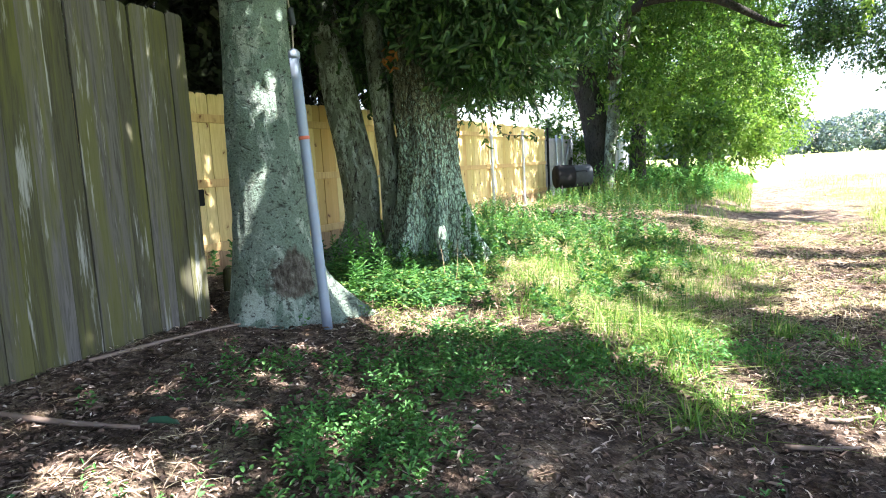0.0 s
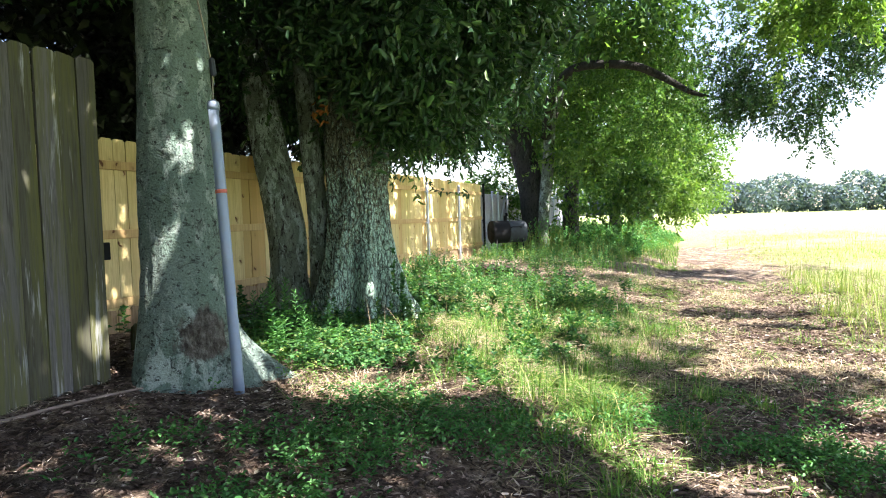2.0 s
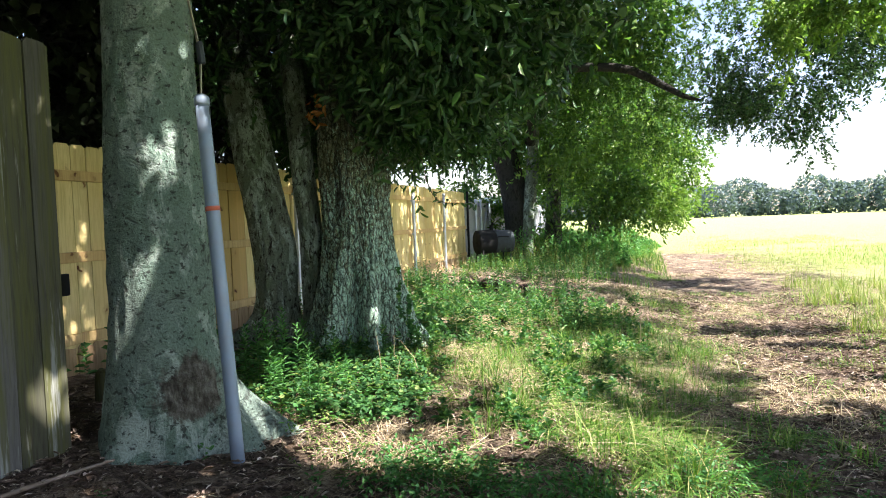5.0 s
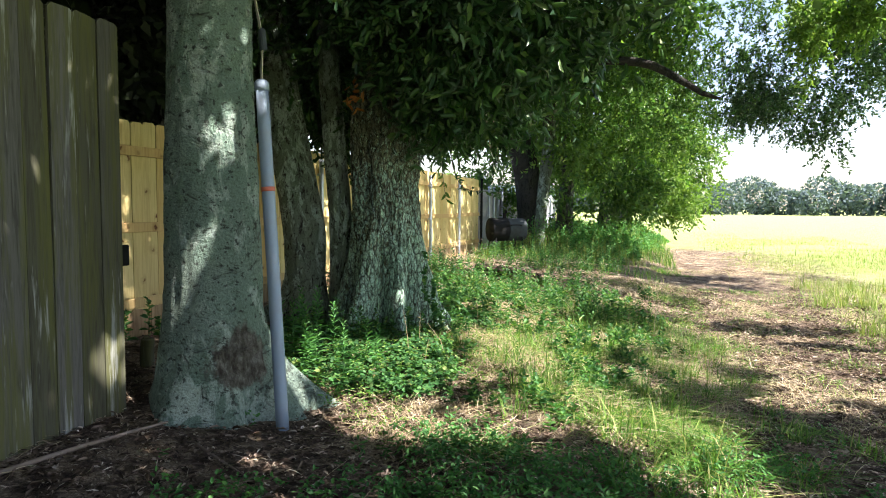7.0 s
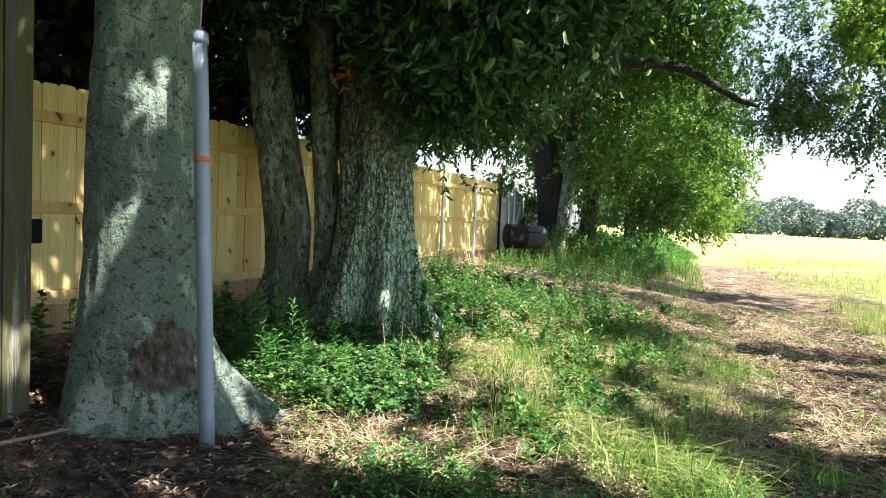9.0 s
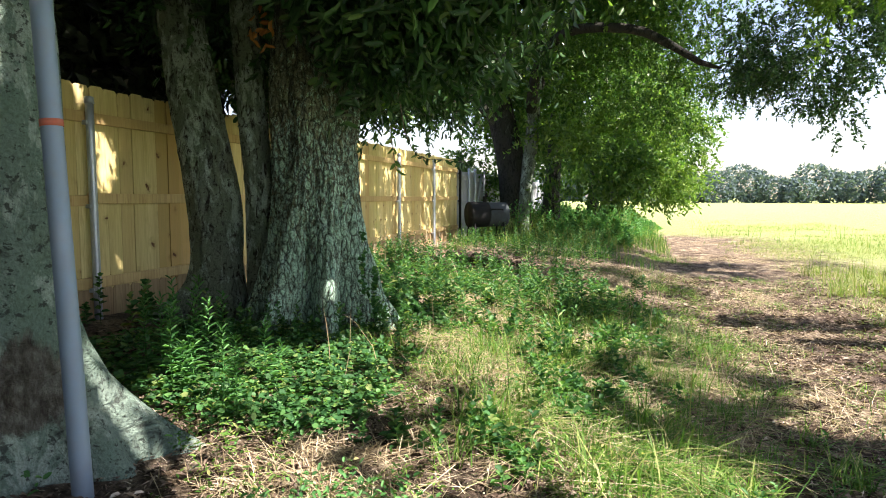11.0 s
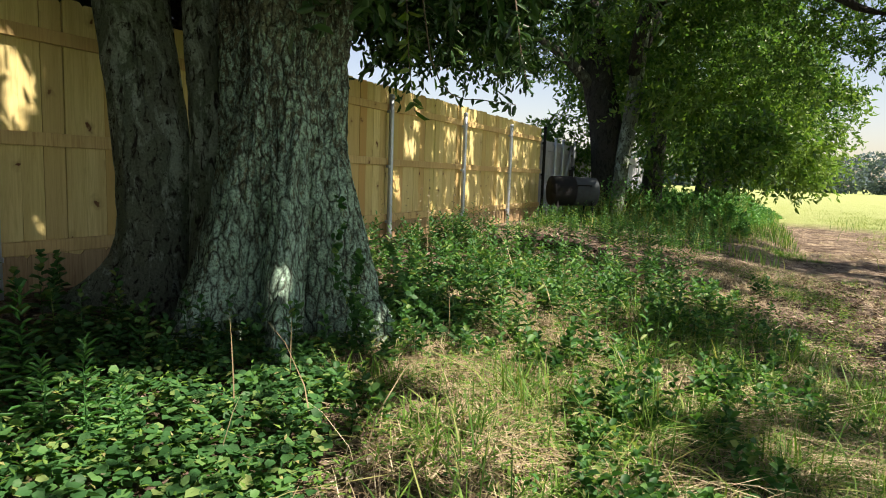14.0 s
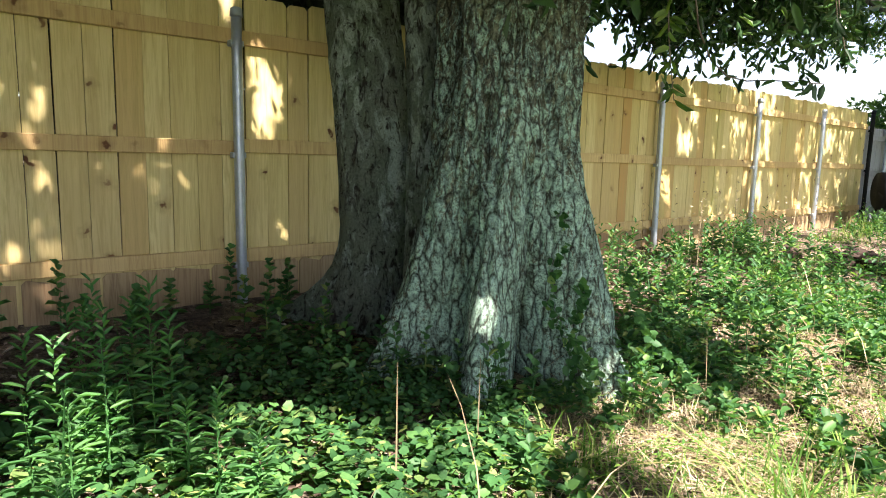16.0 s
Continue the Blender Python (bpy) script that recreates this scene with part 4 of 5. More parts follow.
for k in range(96):
    fx = -95 + k * 4.1 + rng.uniform(-1.5, 1.5)
    fy = 185 + rng.uniform(-6, 6) - 0.05 * fx
    big = k % 9 in (2, 6)
    hh = 8.4 + 1.0 * math.sin(k * 0.33) + rng.uniform(-1.1, 1.3) + (2.8 if big else 0)
    wd = rng.uniform(3.6, 5.2) + (1.6 if big else 0)
    q = unit(rng.normal(size=(820, 3))) * (rng.uniform(0.5, 1, (820, 1)) ** 0.4)
    p = np.array([fx, fy, hh * 0.48]) + np.sign(q) * np.abs(q) ** 0.9 * np.array([wd, wd, hh * 0.5])
    fp.append(p)
    fd.append(unit(rng.normal(size=q.shape)))
fp, fd = np.concatenate(fp), np.concatenate(fd)
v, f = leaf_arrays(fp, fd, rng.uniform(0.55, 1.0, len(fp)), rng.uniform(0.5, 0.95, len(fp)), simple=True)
tagged(link("far_woods", mesh_from("far_woods", v, f), HAZE_LEAF), "line of green woods beyond the field, leaves tinted pale blue for haze", "woods", kind="stuff")


# ---- pole and smoker ----
pole = thing("steel_pole", (-2.31, 4.0, float(height(-2.31, 4.0))), "leaning blue-grey galvanised pole tied to the tree", "pole")
part("tube", tube([(0, 0, -0.05), (-0.057, 0.017, 0.77), (-0.14, 0.04, 1.92)], (0.036, 0.036, 0.036), 20), PIPE, pole)
part("end_cap", tube([(-0.139, 0.040, 1.90), (-0.141, 0.041, 1.945), (-0.142, 0.041, 1.965)], (0.041, 0.040, 0.02), 20), PIPE, pole)
part("cord", tube([(-0.098, 0.0285, 1.34), (-0.1, 0.029, 1.365)], (0.0385, 0.0385), 16), ROPE, pole, "orange cord tie")

smoker = thing("barrel_smoker", (-3.72, 16.35, 0.29), "black and grey drum smoker on angle-iron legs", "smoker")
smoker.rotation_euler = (0, 0, radians(35))


def drum(r, length, mat, name, x0):
    bm = tube([(x0, 0, 0), (x0 + 0.02, 0, 0), (x0 + length - 0.02, 0, 0), (x0 + length, 0, 0)], (r - 0.012, r, r, r - 0.012), 28)
    ob = part(name, bm, mat, smoker)
    ob.location = (0, 0, 0.68)
    return ob


drum(0.285, 0.42, IRON, "fire_box", -0.44)
drum(0.275, 0.44, IRON_GREY, "drum", -0.015)
for lx, ly in ((-0.36, -0.2), (-0.36, 0.2), (0.32, -0.2), (0.32, 0.2)):
    part("leg", tube([(lx, ly, 0.5), (lx * 1.12, ly * 1.4, -0.05)], (0.02, 0.018), 6), IRON, smoker)
part("chimney", tube([(-0.02, 0.1, 0.9), (-0.02, 0.1, 1.08), (0.03, 0.1, 1.12)], (0.045, 0.045, 0.045), 12), IRON, smoker)
part("lid_handle", tube([(0.0, -0.27, 0.78), (0.0, -0.31, 0.8), (0.25, -0.31, 0.8), (0.25, -0.27, 0.78)], (0.012,) * 4, 6), IRON, smoker)
part("crossbar", tube([(-0.38, -0.24, 0.22), (0.34, -0.24, 0.22)], (0.014, 0.014), 6), IRON, smoker)


# ---- ground cover ----
def scatter(k, x0, x1, y0, y1, seed, keep=None):
    global rng
    rng = np.random.default_rng(seed)
    x, yy = rng.uniform(x0, x1, k * 2), rng.uniform(y0, y1, k * 2)
    if keep is not None:
        p = np.stack([x, yy, 0 * x], 1)
        m = keep(x, yy, p)
        x, yy = x[m], yy[m]
    return x[:k], yy[:k]


def stuff(name, arrays, mat, label, category):
    return tagged(link(name, mesh_from(name, *arrays), mat), label, category, kind="stuff")


def clear(x, yy):
    """Ground free of trunks."""
    return (np.hypot(x + 2.86, yy - 4.13) > 0.4) & (np.hypot(x + 2.9, yy - 6.9) > 0.45) & (np.hypot(x + 3.72, yy - 6.72) > 0.28)


def patches(x, yy):
    g = np.zeros_like(x)
    for cx, cy, rx, ry in ((-1.0, 2.55, 0.42, 0.5), (-1.15, 3.3, 0.35, 0.45), (-0.7, 3.95, 0.5, 0.35), (0.1, 4.85, 0.22, 0.25), (-1.3, 4.2, 0.3, 0.3), (1.15, 4.5, 0.5, 0.32), (1.9, 4.6, 0.5, 0.3), (0.42, 4.95, 0.2, 0.2)):
        g = np.maximum(g, np.exp(-((x - cx) / rx) ** 2 - ((yy - cy) / ry) ** 2))
    return g


# low green weeds in patches near the track
x, yy = scatter(7000, -2.6, 2.6, 1.2, 6.5, 61, lambda a, b, p: (patches(a, b) + 0.3 * wave(p, 6, 3) + 0.2 * rng.normal(size=len(a)) > 0.5) & clear(a, b))
k = 9
hx = rng.uniform(0.05, 0.15, len(x))
sp = np.repeat(np.stack([x, yy, height(x, yy)], 1), k, 0)
tt = np.tile(np.linspace(0.2, 1, k), len(x))
sp[:, 2] += tt * np.repeat(hx, k)
sp[:, :2] += rng.normal(size=(len(sp), 2)) * 0.02
ang = rng.uniform(0, 6.28, len(sp))
wd = np.stack([np.cos(ang), np.sin(ang), rng.uniform(0.1, 0.9, len(sp))], 1)
stuff("low_weeds", leaf_arrays(sp, wd, rng.uniform(0.018, 0.042, len(sp)), rng.uniform(0.008, 0.018, len(sp)), up=np.array([0, 0, 1.0])), LUSH_LEAF, "low bright green weeds growing in patches on the litter", "weeds")

# grass over the strip between fence and track
x, yy = scatter(30000, -4.4, 1.0, 4.8, 24, 62, lambda a, b, p: (wave(p, 1.4, 8) + 0.7 * wave(p, 4, 9) + 0.6 * wave(p, 9, 10) - 0.35 * np.clip(a + 0.6, 0, 9) > 0.45) & clear(a, b))
half = len(x) * 2 // 5
stuff("dry_grass", blade_arrays(x[half:], yy[half:], 0.04 + 0.12 * rng.uniform(0, 1, len(x) - half) ** 1.6, rng.uniform(0.0025, 0.006, len(x) - half), 2.2), STRAW, "bleached dry grass among the green", "grass")
x, yy = x[:half], yy[:half]
stuff("grass", blade_arrays(x, yy, 0.04 + 0.16 * rng.uniform(0, 1, len(x)) ** 1.6, rng.uniform(0.003, 0.007, len(x)), 1.1), GRASS, "tufts of green grass on the shaded bank", "grass")
x, yy = scatter(14000, -4.4, 5.0, 14, 36, 63, lambda a, b, p: (wave(p, 1.0, 18) > -0.2) & (a < 0.3))
stuff("bank_grass", blade_arrays(x, yy, rng.uniform(0.10, 0.38, len(x)), rng.uniform(0.008, 0.016, len(x)), 0.6), GRASS, "long rough grass along the bank", "grass")
x, yy = scatter(40000, 1.7, 9.0, 6, 48, 64, lambda a, b, p: (rng.uniform(size=len(a)) < np.clip((46 - b) / 22, 0, 1)) & (a + 0.5 * wave(p, 2.0, 4) + 0.5 * rng.normal(size=len(a)) > 2.3) & (wave(p, 1.5, 14) + 0.6 * wave(p, 5, 15) > -0.3))
stuff("tall_grass", blade_arrays(x, yy, 0.03 + 0.16 * rng.uniform(0, 1, len(x)) ** 2, rng.uniform(0.007, 0.015, len(x)), 2.2), SUN_GRASS, "tall sunlit grass between track and field", "grass")
x, yy = scatter(16000, 7.0, 40, 14, 60, 65)
stuff("field_grass", blade_arrays(x, yy, rng.uniform(0.015, 0.05, len(x)), rng.uniform(0.008, 0.02, len(x)), 1.6), SUN_GRASS, "bright mown field grass", "grass")

x, yy = scatter(2300, -2.9, 0.4, 4.0, 13, 86, lambda a, b, p: (wave(p, 2.2, 31) + 0.6 * wave(p, 6, 32) - 0.25 * np.clip(a, 0, 9) > 0.05) & clear(a, b))
k = 8
sp = np.repeat(np.stack([x, yy, height(x, yy)], 1), k, 0)
sp[:, 2] += np.tile(np.linspace(0.15, 1, k), len(x)) * np.repeat(rng.uniform(0.04, 0.16, len(x)), k)
sp[:, :2] += rng.normal(size=(len(sp), 2)) * 0.025
ang = rng.uniform(0, 6.28, len(sp))
wd = np.stack([np.cos(ang), np.sin(ang), rng.uniform(0.1, 0.9, len(sp))], 1)
stuff("fine_weeds", leaf_arrays(sp, wd, rng.uniform(0.015, 0.04, len(sp)), rng.uniform(0.006, 0.014, len(sp)), up=np.array([0, 0, 1.0]), simple=True), GRASS, "fine-leaved weeds thinly spread over the bank", "weeds")

x, yy = scatter(5200, 0.5, 3.4, 3.4, 6.6, 88, lambda a, b, p: (wave(p, 2.0, 41) + 0.5 * wave(p, 7, 42) + 0.8 * np.exp(-((a - 1.5) / 0.8) ** 2 - ((b - 4.7) / 0.6) ** 2) > 0.45))
stuff("track_grass", blade_arrays(x, yy, 0.03 + 0.07 * rng.uniform(0, 1, len(x)), rng.uniform(0.003, 0.007, len(x)), 1.5), GRASS, "short green grass growing through the mulch of the track", "grass")

# mats of long bleached grass and a few standing stalks
cx, cy = scatter(640, -2.4, 2.6, 4.1, 14, 101, lambda a, b, p: (wave(p, 1.7, 51) + 0.6 * wave(p, 5, 52) > np.where(a > 0.2, 0.5, -0.05)) & clear(a, b))
more = np.random.default_rng(141)
for px_, py_, k in ((-1.95, 7.15, 40), (-1.75, 8.0, 34), (-2.2, 8.7, 26), (-1.45, 6.2, 26), (-0.95, 5.5, 26), (-1.55, 4.35, 26), (-0.45, 7.1, 26)):
    cx, cy = np.concatenate([cx, px_ + 0.27 * more.normal(size=k)]), np.concatenate([cy, py_ + 0.22 * more.normal(size=k)])
x, yy = np.repeat(cx, 34), np.repeat(cy, 34)
x, yy = x + rng.normal(size=len(x)) * 0.10, yy + rng.normal(size=len(x)) * 0.10
stuff("straw_mats", blade_arrays(x, yy, 0.04 + 0.12 * rng.uniform(0, 1, len(x)), rng.uniform(0.003, 0.006, len(x)), 3.0), STRAW, "flattened mats of long bleached grass", "grass")
x, yy = scatter(70, -2.6, 0.2, 5.4, 12, 102, lambda a, b, p: clear(a, b))
stuff("dry_stalks", blade_arrays(x, yy, rng.uniform(0.2, 0.5, len(x)), rng.uniform(0.004, 0.007, len(x)), 0.7), STRAW, "single dry stalks standing in the grass", "grass")

# ivy climbing the oak
rng = np.random.default_rng(103)
tz = rng.uniform(0, 1, 260)
lane = rng.integers(0, 3, 260)
an = np.radians(np.array([344, 352, 20])[lane] + rng.normal(size=260) * 2.0 + 5 * np.sin(tz * 9))
tz = tz * np.array([0.75, 0.45, 0.5])[lane]
rr = 0.36 + np.array([0.16, 0.2, 0.48])[lane] * np.clip(1 - tz / 1.2, 0, 1) ** 2.3 + 0.05
ip = np.stack([-2.89 + rr * np.cos(an), 6.88 + rr * np.sin(an), 0.34 + tz], 1)
stuff("climbing_ivy", leaf_arrays(ip, np.stack([np.cos(an), np.sin(an), -0.4 + 0 * an], 1) + 0.5 * rng.normal(size=(260, 3)), rng.uniform(0.025, 0.05, 260), rng.uniform(0.02, 0.04, 260), 0.1), IVY_LEAF, "thin ivy climbing the foot of the oak", "ivy")

# leafy clumps and arching grass among the straw of the bank
more = np.random.default_rng(131)
cx, cy = more.uniform(-2.1, -0.2, 46), more.uniform(4.9, 11.5, 46)
x, yy = np.repeat(cx, 9) + more.normal(size=414) * 0.10, np.repeat(cy, 9) + more.normal(size=414) * 0.10
CLUMPS = (x, yy, np.repeat(more.uniform(0.08, 0.24, 46), 9) * more.uniform(0.5, 1.1, 414))
cx, cy = more.uniform(-1.6, 0.2, 44), more.uniform(4.6, 9, 44)
rng = np.random.default_rng(132)
x, yy = np.repeat(cx, 26), np.repeat(cy, 26)
x, yy = x + rng.normal(size=len(x)) * 0.05, yy + rng.normal(size=len(x)) * 0.05
stuff("arching_grass", blade_arrays(x, yy, rng.uniform(0.14, 0.38, len(x)), rng.uniform(0.004, 0.009, len(x)), 1.5), GRASS, "long arching blades of green grass on the bank", "grass")

# small tufts on the track
more = np.random.default_rng(121)
cx, cy = more.uniform(0.6, 2.9, 150), more.uniform(6.0, 14.5, 150)
x, yy = np.repeat(cx, 40), np.repeat(cy, 40)
rng = np.random.default_rng(122)
x, yy = x + rng.normal(size=len(x)) * 0.09, yy + rng.normal(size=len(x)) * 0.09
stuff("track_tufts", blade_arrays(x, yy, rng.uniform(0.03, 0.11, len(x)), rng.uniform(0.004, 0.009, len(x)), 1.7), GRASS, "small green tufts scattered over the sunlit track", "grass")

# tufts of fresh grass
cx, cy = scatter(330, -3.9, 0.6, 3.6, 17, 75, lambda a, b, p: (wave(p, 1.4, 8) + 0.6 * wave(p, 4, 9) - 0.2 * np.clip(a, 0, 9) > 0.25) & clear(a, b) & (a > -2.4 - 0.35 * (b - 7)))
more = np.random.default_rng(120)
cx = np.concatenate([cx, more.uniform(-1.1, 0.15, 34), more.uniform(-1.0, -0.2, 14), more.uniform(0.5, 1.0, 6)])
cy = np.concatenate([cy, more.uniform(5.0, 6.1, 34), more.uniform(6.6, 7.6, 14), more.uniform(5.6, 6.2, 6)])
ch = rng.uniform(0.07, 0.2, len(cx))
x, yy, hh = np.repeat(cx, 55), np.repeat(cy, 55), np.repeat(ch, 55)
sp_ = np.repeat(rng.uniform(0.03, 0.09, len(cx)), 55)
x, yy = x + rng.normal(size=len(x)) * sp_, yy + rng.normal(size=len(x)) * sp_
stuff("grass_tufts", blade_arrays(x, yy, hh * rng.uniform(0.5, 1.15, len(x)), rng.uniform(0.005, 0.011, len(x)), 1.9), GRASS, "fresh green tufts of long grass", "grass")

x, yy = scatter(520, 1.3, 10, 15, 30, 78, lambda a, b, p: wave(p, 1.2, 21) + 0.4 * rng.normal(size=len(a)) > 0.35)
stuff("seed_stalks", blade_arrays(x, yy, rng.uniform(0.2, 0.6, len(x)), rng.uniform(0.008, 0.014, len(x)), 0.7), GRASS, "tall thin grass stalks gone to seed", "grass")

# broad-leaved cover and tall weeds at the oak's foot
x, yy = scatter(3000, -4.3, -1.7, 4.8, 9.4, 66, lambda a, b, p: (wave(p, 3, 5) + 0.4 * wave(p, 8, 6) > -0.35 + 1.6 * np.clip(-3.4 - a, 0, 1) + 0.8 * np.clip(b - 6.7, 0, 1) + 0.9 * np.clip(a + 2.1, 0, 1)) & (np.hypot(a + 3.3, b - 6.9) > 0.62) & clear(a, b))
k = 5
sp = np.repeat(np.stack([x, yy, height(x, yy)], 1), k, 0)
sp[:, 2] += rng.uniform(0.02, 0.10, len(sp))
sp[:, :2] += rng.normal(size=(len(sp), 2)) * 0.03
ang = rng.uniform(0, 6.28, len(sp))
wd = np.stack([np.cos(ang), np.sin(ang), rng.uniform(-0.2, 0.4, len(sp))], 1)
stuff("ivy_cover", leaf_arrays(sp, wd, rng.uniform(0.022, 0.05, len(sp)), rng.uniform(0.024, 0.05, len(sp)), 0.08, up=np.array([0, 0, 1.0])), IVY_LEAF, "broad-leaved green ground cover at the foot of the oak", "ground cover")


def weed_stand(name, x, yy, hh, leafs, size, mat, label, seed, slim=0.2):
    """Upright weeds: a stalk with leaves all the way up."""
    global rng
    rng = np.random.default_rng(seed)
    stalk = blade_arrays(x, yy, hh, 0.007, 0.15)
    sp = np.repeat(np.stack([x, yy, height(x, yy)], 1), leafs, 0)
    tt = np.tile(np.linspace(0.15, 1, leafs), len(x))
    sp[:, 2] += tt * np.repeat(hh, leafs) * 0.97
    ang = np.tile(np.arange(leafs) * 2.4, len(x)) + np.repeat(rng.uniform(0, 6.28, len(x)), leafs)
    wd = np.stack([np.cos(ang), np.sin(ang), 0.1 + 0.9 * tt ** 2], 1)
    v1, f1 = leaf_arrays(sp, wd, size * rng.uniform(0.6, 1.2, len(sp)) * (1.15 - 0.6 * tt), size * slim, up=np.array([0, 0, 1.0]))
    return stuff(name, join(stalk, (v1, f1)), mat, label, "weeds")


x, yy = scatter(17, -3.0, -2.3, 4.9, 5.45, 67)
weed_stand("tall_weeds", x, yy, rng.uniform(0.25, 0.62, len(x)), 46, 0.085, LUSH_LEAF, "upright leafy green weeds beside the oak", 68, 0.13)
an = np.random.default_rng(110).uniform(-2.2, 0.9, 60)
rr = np.random.default_rng(111).uniform(0.75, 1.15, 60)
x, yy = -3.2 + rr * np.cos(an), 7.0 + rr * np.sin(an)
weed_stand("oak_foot_weeds", x, yy, np.random.default_rng(112).uniform(0.12, 0.3, 60), 12, 0.075, WEED_LEAF, "leafy weeds crowding the roots of the oak", 113, 0.35)
x, yy = scatter(16, -4.42, -4.0, 4.6, 6.4, 79)
weed_stand("fence_weeds", x, yy, rng.uniform(0.15, 0.4, len(x)), 16, 0.08, WEED_LEAF, "broad-leaved weeds growing up against the pine fence", 80, 0.6)
x, yy = scatter(9, -1.6, -1.2, 7.1, 7.7, 87)
weed_stand("broad_weeds", x, yy, rng.uniform(0.12, 0.34, len(x)), 13, 0.085, WEED_LEAF, "soft broad-leaved weed growing among dry grass", 89, 0.45)
weed_stand("clumped_weeds", *CLUMPS, 11, 0.07, WEED_LEAF, "dark leafy weeds in clumps among the straw", 133, 0.42)
x, yy = scatter(480, -4.3, -0.9, 7.4, 17, 69, lambda a, b, p: (wave(p, 1.6, 7) > -0.2) & clear(a, b))
weed_stand("bank_weeds", x, yy, rng.uniform(0.15, 0.45, len(x)), 14, 0.09, WEED_LEAF, "scattered leafy weeds on the bank", 70)
x, yy = scatter(22, -4.25, -3.5, 9.8, 13.6, 181)
weed_stand("dry_weed_stems", x, yy, rng.uniform(0.35, 0.85, len(x)), 9, 0.05, STRAW, "thin dry weed stems standing before the pine fence", 182, 0.25)


x, yy = scatter(230, -4.35, -2.1, 7.7, 12.6, 183, lambda a, b, p: (wave(p, 2.2, 45) > -0.2) & clear(a, b))
weed_stand("fence_bank_weeds", x, yy, rng.uniform(0.1, 0.34, len(x)), 13, 0.085, WEED_LEAF, "lush leafy weeds between the oak and the pine fence", 184, 0.3)


def verge(a, b, p):
    return a < -0.5 + 0.035 * (b - 18) + 0.45 * wave(p, 1.6, 3) + 0.25 * wave(p, 5, 4)


def verge_height(x, yy):
    return np.clip((0.1 + 0.035 * (yy - 18) - x) / 1.6, 0.25, 1.0) * (0.75 + 0.35 * wave(np.stack([x, yy, 0 * x], 1), 2.3, 44))


x, yy = scatter(1500, -4.2, 0.6, 17.5, 34, 71, verge)
weed_stand("roadside_weeds", x, yy, rng.uniform(0.35, 1.0, len(x)) * verge_height(x, yy), 14, 0.16, LUSH_LEAF, "dense green weeds under the row of trees", 72, 0.28)
x, yy = scatter(9000, -4.2, 0.9, 16.5, 34, 171, verge)
stuff("roadside_grass", blade_arrays(x, yy, rng.uniform(0.3, 1.05, len(x)) * verge_height(x, yy), rng.uniform(0.006, 0.014, len(x)), 0.55), SUN_GRASS, "long sunlit grass gone to seed under the row of trees", "grass")
cx, cy = scatter(46, 2.3, 4.6, 6.5, 15, 172)
x, yy = np.repeat(cx, 46), np.repeat(cy, 46)
x, yy = x + rng.normal(size=len(x)) * 0.13, yy + rng.normal(size=len(x)) * 0.13
stuff("field_edge_tufts", blade_arrays(x, yy, rng.uniform(0.15, 0.5, len(x)), rng.uniform(0.006, 0.014, len(x)), 0.9), SUN_GRASS, "lush sunlit tufts of tall grass along the field edge", "grass")

# fallen leaves and straw
x, yy = scatter(46000, -4.3, 3.4, 1.0, 14, 73, lambda a, b, p: (rng.uniform(size=len(a)) < np.clip(1.25 - b / 11, 0.1, 1) + 0.45 * (a > 0) * (b > 3)) & clear(a, b))
ang = rng.uniform(0, 6.28, len(x))
wd = np.stack([np.cos(ang), np.sin(ang), rng.normal(0, 0.22, len(x))], 1)
stuff("fallen_leaves", leaf_arrays(np.stack([x, yy, height(x, yy) + rng.uniform(0.002, 0.02, len(x))], 1), wd, 0.02 + 0.06 * rng.uniform(0, 1, len(x)) ** 2, rng.uniform(0.006, 0.024, len(x)), 0.3, up=np.array([0, 0, 1.0])), DEAD_LEAF, "brown and grey fallen leaves on the ground", "leaf litter")
x, yy = scatter(50000, -4.0, 4.2, 1.0, 24, 74, lambda a, b, p: (wave(p, 1.7, 6) + 0.7 * wave(p, 4.5, 16) + 0.5 * wave(p, 11, 17) > 0.25) & clear(a, b))
ang = rng.uniform(0, 6.28, len(x))
wd = np.stack([np.cos(ang), np.sin(ang), rng.normal(0, 0.10, len(x))], 1)
stuff("straw", leaf_arrays(np.stack([x, yy, height(x, yy) + rng.uniform(0.004, 0.03, len(x))], 1), wd, 0.05 + 0.25 * rng.uniform(0, 1, len(x)) ** 2, rng.uniform(0.0025, 0.006, len(x)), 0.1, up=np.array([0, 0, 1.0]), simple=True), STRAW, "dry mown straw scattered over the track", "straw")


# fine broken stalks and bits, thickest near the start of the walk
x, yy = scatter(56000, -3.6, 3.4, 1.0, 11, 85, lambda a, b, p: (rng.uniform(size=len(a)) < np.clip(1.3 - b / 9, 0.15, 1)) & clear(a, b))
ang = rng.uniform(0, 6.28, len(x))
wd = np.stack([np.cos(ang), np.sin(ang), rng.normal(0, 0.2, len(x))], 1)
stuff("litter_bits", leaf_arrays(np.stack([x, yy, height(x, yy) + rng.uniform(0.002, 0.022, len(x))], 1), wd, 0.015 + 0.07 * rng.uniform(0, 1, len(x)) ** 2.5, rng.uniform(0.003, 0.011, len(x)), 0.2, up=np.array([0, 0, 1.0]), simple=True), LITTER_BITS, "broken stalks and brown leaf fragments", "leaf litter")


# ---- small things ----
strap = thing("ratchet_strap", (-2.45, 4.05, 2.44), "pale webbing ratchet strap hanging beside the pole", "strap")
web = part("webbing", box(0.005, 0.032, 1.3, 0.001, (0, 0, 0.68)), STRAP, strap)
web.rotation_euler = (-0.06, -0.16, 0.9)
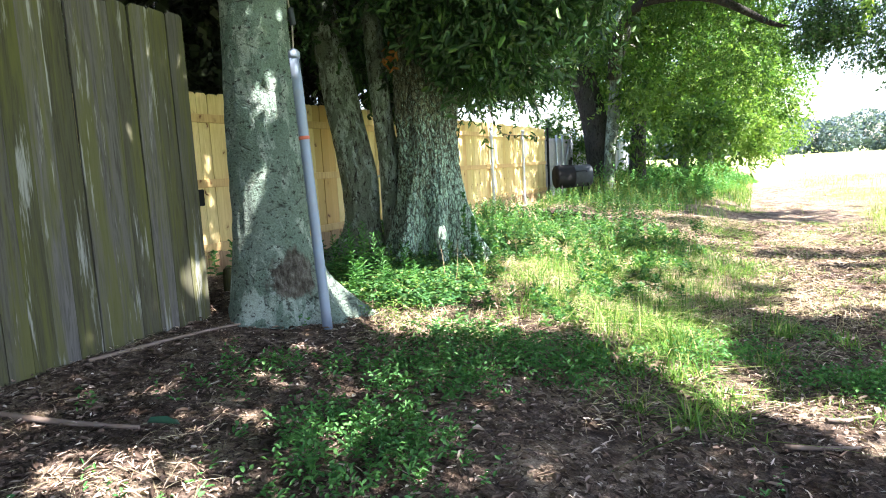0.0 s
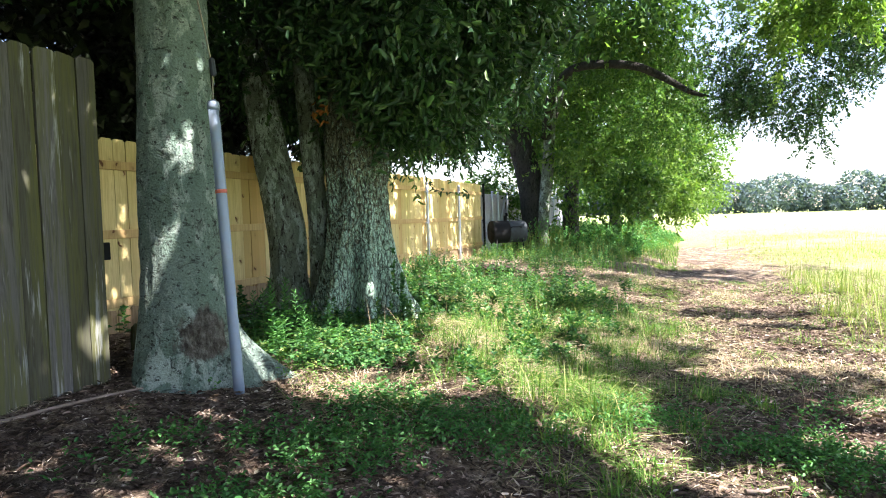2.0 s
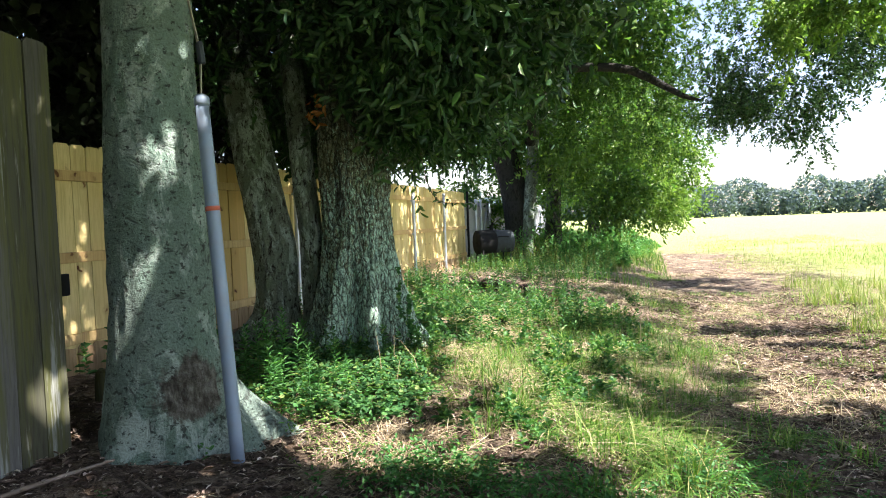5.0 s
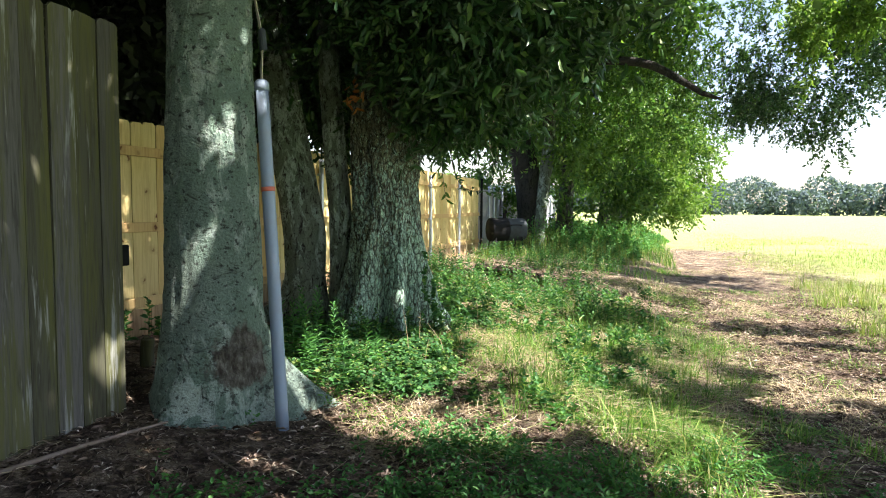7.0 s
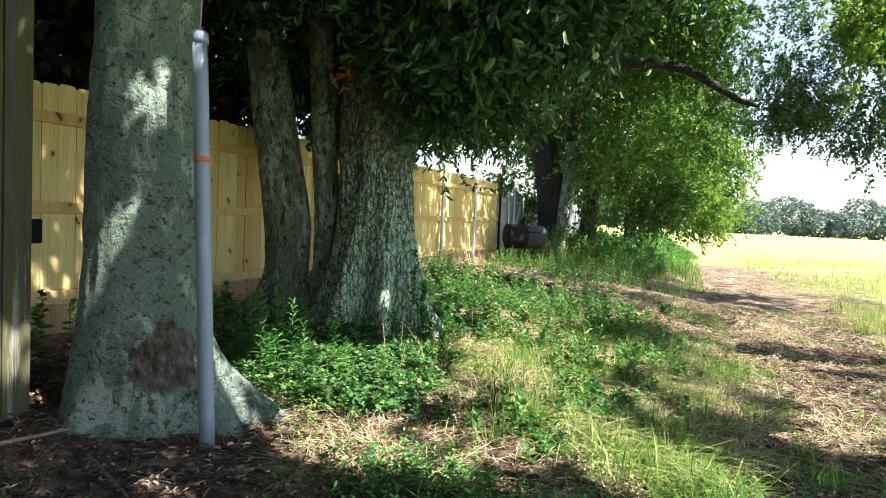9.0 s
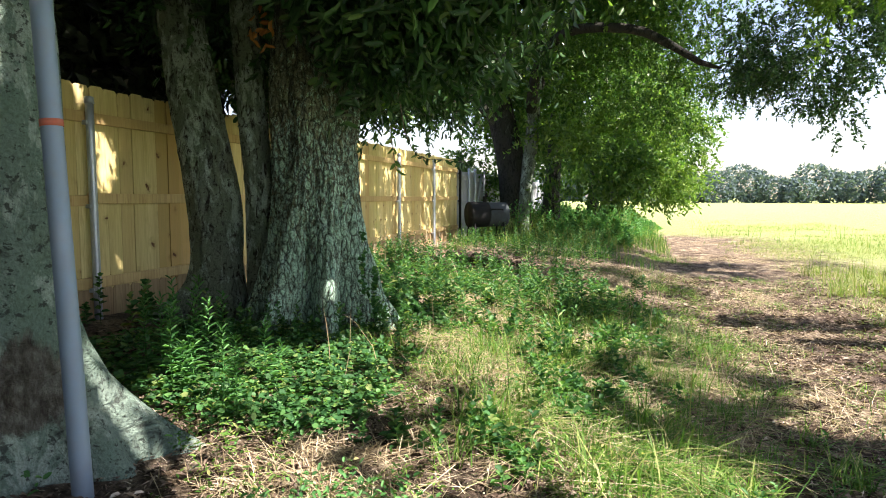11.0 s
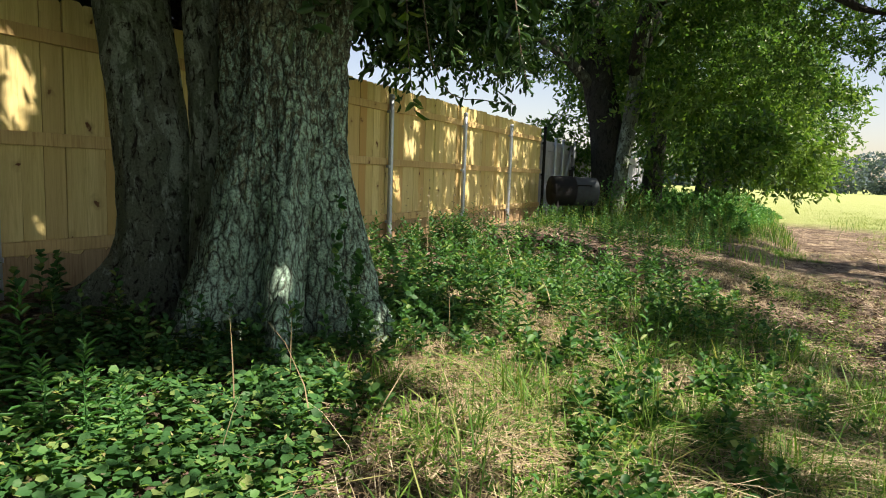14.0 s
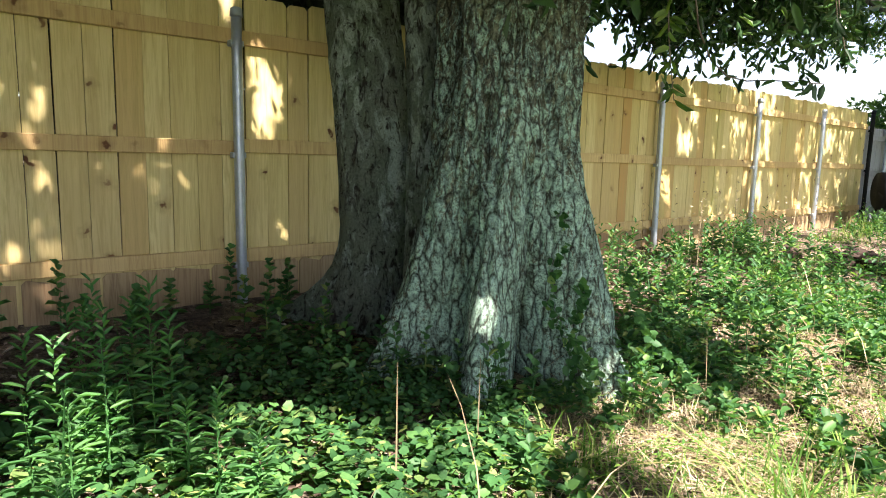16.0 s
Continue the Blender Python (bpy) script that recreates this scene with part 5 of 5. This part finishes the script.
buckle = part("buckle", box(0.032, 0.055, 0.12, 0.008, (0.0, 0, 0)), IRON_GREY, strap, "dark steel ratchet buckle")
buckle.rotation_euler = (0, -0.1, 0.9)
low = part("lower_webbing", box(0.005, 0.03, 0.22, 0.001, (0, 0, -0.15)), STRAP, strap)
low.rotation_euler = (0, 0.04, 0.9)
part("hook", tube([(0.0, 0, -0.25), (0.03, 0, -0.28), (0.035, 0, -0.35), (0.01, 0, -0.39), (-0.02, 0, -0.36)], (0.006,) * 5, 8), IRON_GREY, strap)
cord = tagged(part("orange_cord", tube([(-2.435, 4.06, 1.60), (-2.45, 4.075, 1.55), (-2.46, 4.08, 1.50), (-2.463, 4.08, 1.44)], (0.006, 0.006, 0.005, 0.004), 6), ROPE), "faded orange cord end hanging at the pole", "cord")

stump = thing("cut_post", (-3.72, 4.5, float(height(-3.72, 4.5))), "short mossy cut post behind the old fence", "post")
part("stub", tube([(0, 0, -0.05), (0, 0, 0.1), (0.01, 0, 0.19), (0.01, 0, 0.2)], (0.05, 0.048, 0.046, 0.03), 12), OLD_BOARD, stump)


def stick(a, b, r, bend=0.03, label="dry fallen stick lying on the litter"):
    p = [np.array(a) + (np.array(b) - np.array(a)) * t for t in (0, 0.35, 0.7, 1)]
    pts = [(q[0] + bend * random.uniform(-1, 1), q[1] + bend * random.uniform(-1, 1), float(height(q[0], q[1])) + r * 0.8 + 0.008) for q in p]
    return tagged(part("stick", tube(pts, (r, r * 0.95, r * 0.8, r * 0.5), 8), TWIG), label, "stick", "fallen sticks")


for a, b, r in (((0.54, 3.6), (0.86, 3.71), 0.012), ((0.76, 3.95), (0.97, 4.16), 0.011), ((-3.07, 1.96), (-2.06, 2.2), 0.016), ((-3.1, 2.75), (-2.85, 3.75), 0.013), ((0.25, 5.3), (0.15, 5.75), 0.008),
                ((0.9, 3.1), (1.6, 2.7), 0.01), ((-1.7, 4.4), (-1.35, 3.95), 0.007), ((-0.6, 5.9), (0.5, 6.6), 0.006), ((-2.6, 3.6), (-2.1, 3.4), 0.007), ((-2.75, 3.95), (-2.45, 3.85), 0.005)):
    stick(a, b, r)

# a heap of dug clods in the grass
pile = thing("dirt_heap", (-3.0, 12.1, float(height(-3.0, 12.1))), "small heap of dark dug earth in the grass", "dirt heap")
for j in range(16):
    bm = bmesh.new()
    bmesh.ops.create_icosphere(bm, subdivisions=3, radius=0.07 + 0.07 * random.random())
    for v in bm.verts:
        v.co *= 1 + 0.9 * noise.noise(v.co * 9 + Vector((j * 3, 0, 0))) + 0.3 * noise.noise(v.co * 30)
        v.co.z *= 0.7
    clod = part("clod", bm, SOIL, pile)
    clod.location = (random.gauss(0, 0.3), random.gauss(0, 0.12), 0.01 + 0.07 * random.random())

# a spray of dead orange leaves caught on a stem, and a fresh fallen leaf with sky sheen in its colour
rng = np.random.default_rng(77)
lp = np.array([-2.87, 6.1, 2.49]) + rng.normal(size=(16, 3)) * 0.05
v, f = leaf_arrays(lp, rng.normal(size=(16, 3)) + np.array([0.3, 0, -0.6]), rng.uniform(0.07, 0.11, 16), rng.uniform(0.02, 0.04, 16))
spray = link("dead_leaf_spray", mesh_from("dead_leaf_spray", v, f), ORANGE_LEAF)
tagged(spray, "spray of dead orange-brown leaves caught on the oak", "leaves", kind="stuff")
v, f = leaf_arrays(np.array([[-2.02, 2.24, float(height(-2.02, 2.24)) + 0.035]]), np.array([[1.0, 0.3, 0.1]]), np.array([0.17]), np.array([0.085]), 0.15, up=np.array([0, 0, 1.0]))
tagged(link("fallen_green_leaf", mesh_from("fallen_green_leaf", v, f), SKY_SHEEN_LEAF), "single fresh green leaf fallen on the litter, coloured teal for sky sheen", "leaf")

# beyond the grey fence: a house, its flag and a tree
house = thing("neighbour_house", (-24, 75, 0.3), "pale house with a low grey roof beyond the fence", "house")
part("wall", box(9, 7, 2.4, 0.02, (0, 0, 1.2)), plain_material("cream_siding", (0.6, 0.57, 0.5), 0.8), house)
bm = bmesh.new()
vs = [bm.verts.new(p) for p in ((-5, -4, 2.4), (5, -4, 2.4), (5, 4, 2.4), (-5, 4, 2.4), (-3, 0, 3.8), (3, 0, 3.8))]
for q in ((0, 1, 5, 4), (1, 2, 5), (2, 3, 4, 5), (3, 0, 4), (3, 2, 1, 0)):
    bm.faces.new([vs[k] for k in q])
part("roof", bm, plain_material("grey_shingle", (0.27, 0.26, 0.26), 0.9), house)
for wx in (-2.5, 0.2, 2.6):
    part("window", box(1.0, 0.06, 1.1, 0.01, (wx, -3.52, 1.5)), IRON_GREY, house)
flag = thing("flag", (-9.4, 33, 0.38), "red and white flag on a thin pole", "flag")
part("flagpole", tube([(0, 0, 0), (0, 0, 2.75)], (0.03, 0.025), 8), GALV, flag)
RED, WHITE = plain_material("red_cloth", (0.45, 0.06, 0.08), 0.9), plain_material("white_cloth", (0.7, 0.68, 0.68), 0.9)
for j in range(6):
    bm = bmesh.new()
    bmesh.ops.create_grid(bm, x_segments=8, y_segments=1, size=0.5, matrix=Matrix.Rotation(radians(90), 4, "X"))
    for v in bm.verts:
        u = v.co.x + 0.5
        v.co = Vector((-0.05 - 0.45 * u, 0.05 * math.sin(u * 7), 1.75 + j * 0.16 + (v.co.z + 0.5) * 0.16 - 0.45 * u))
    part("stripe", bm, RED if j % 2 == 0 else WHITE, flag)
t = tree((-13, 40, 0.38), "tall pale green tree beyond the fences", "trees behind the fence")
part("trunk", tube([(0, 0, 0), (0.1, 0, 1), (0, 0.2, 2)], (0.2, 0.15, 0.06), 12), BARK_DARK, t)
link("crown", crown_mesh("crown", [((0, 0, 1.9), (2.6, 2.6, 1.1), 600)], 10, 0.2, 0.1, 90), FRESH_SUNLIT_LEAF, t)
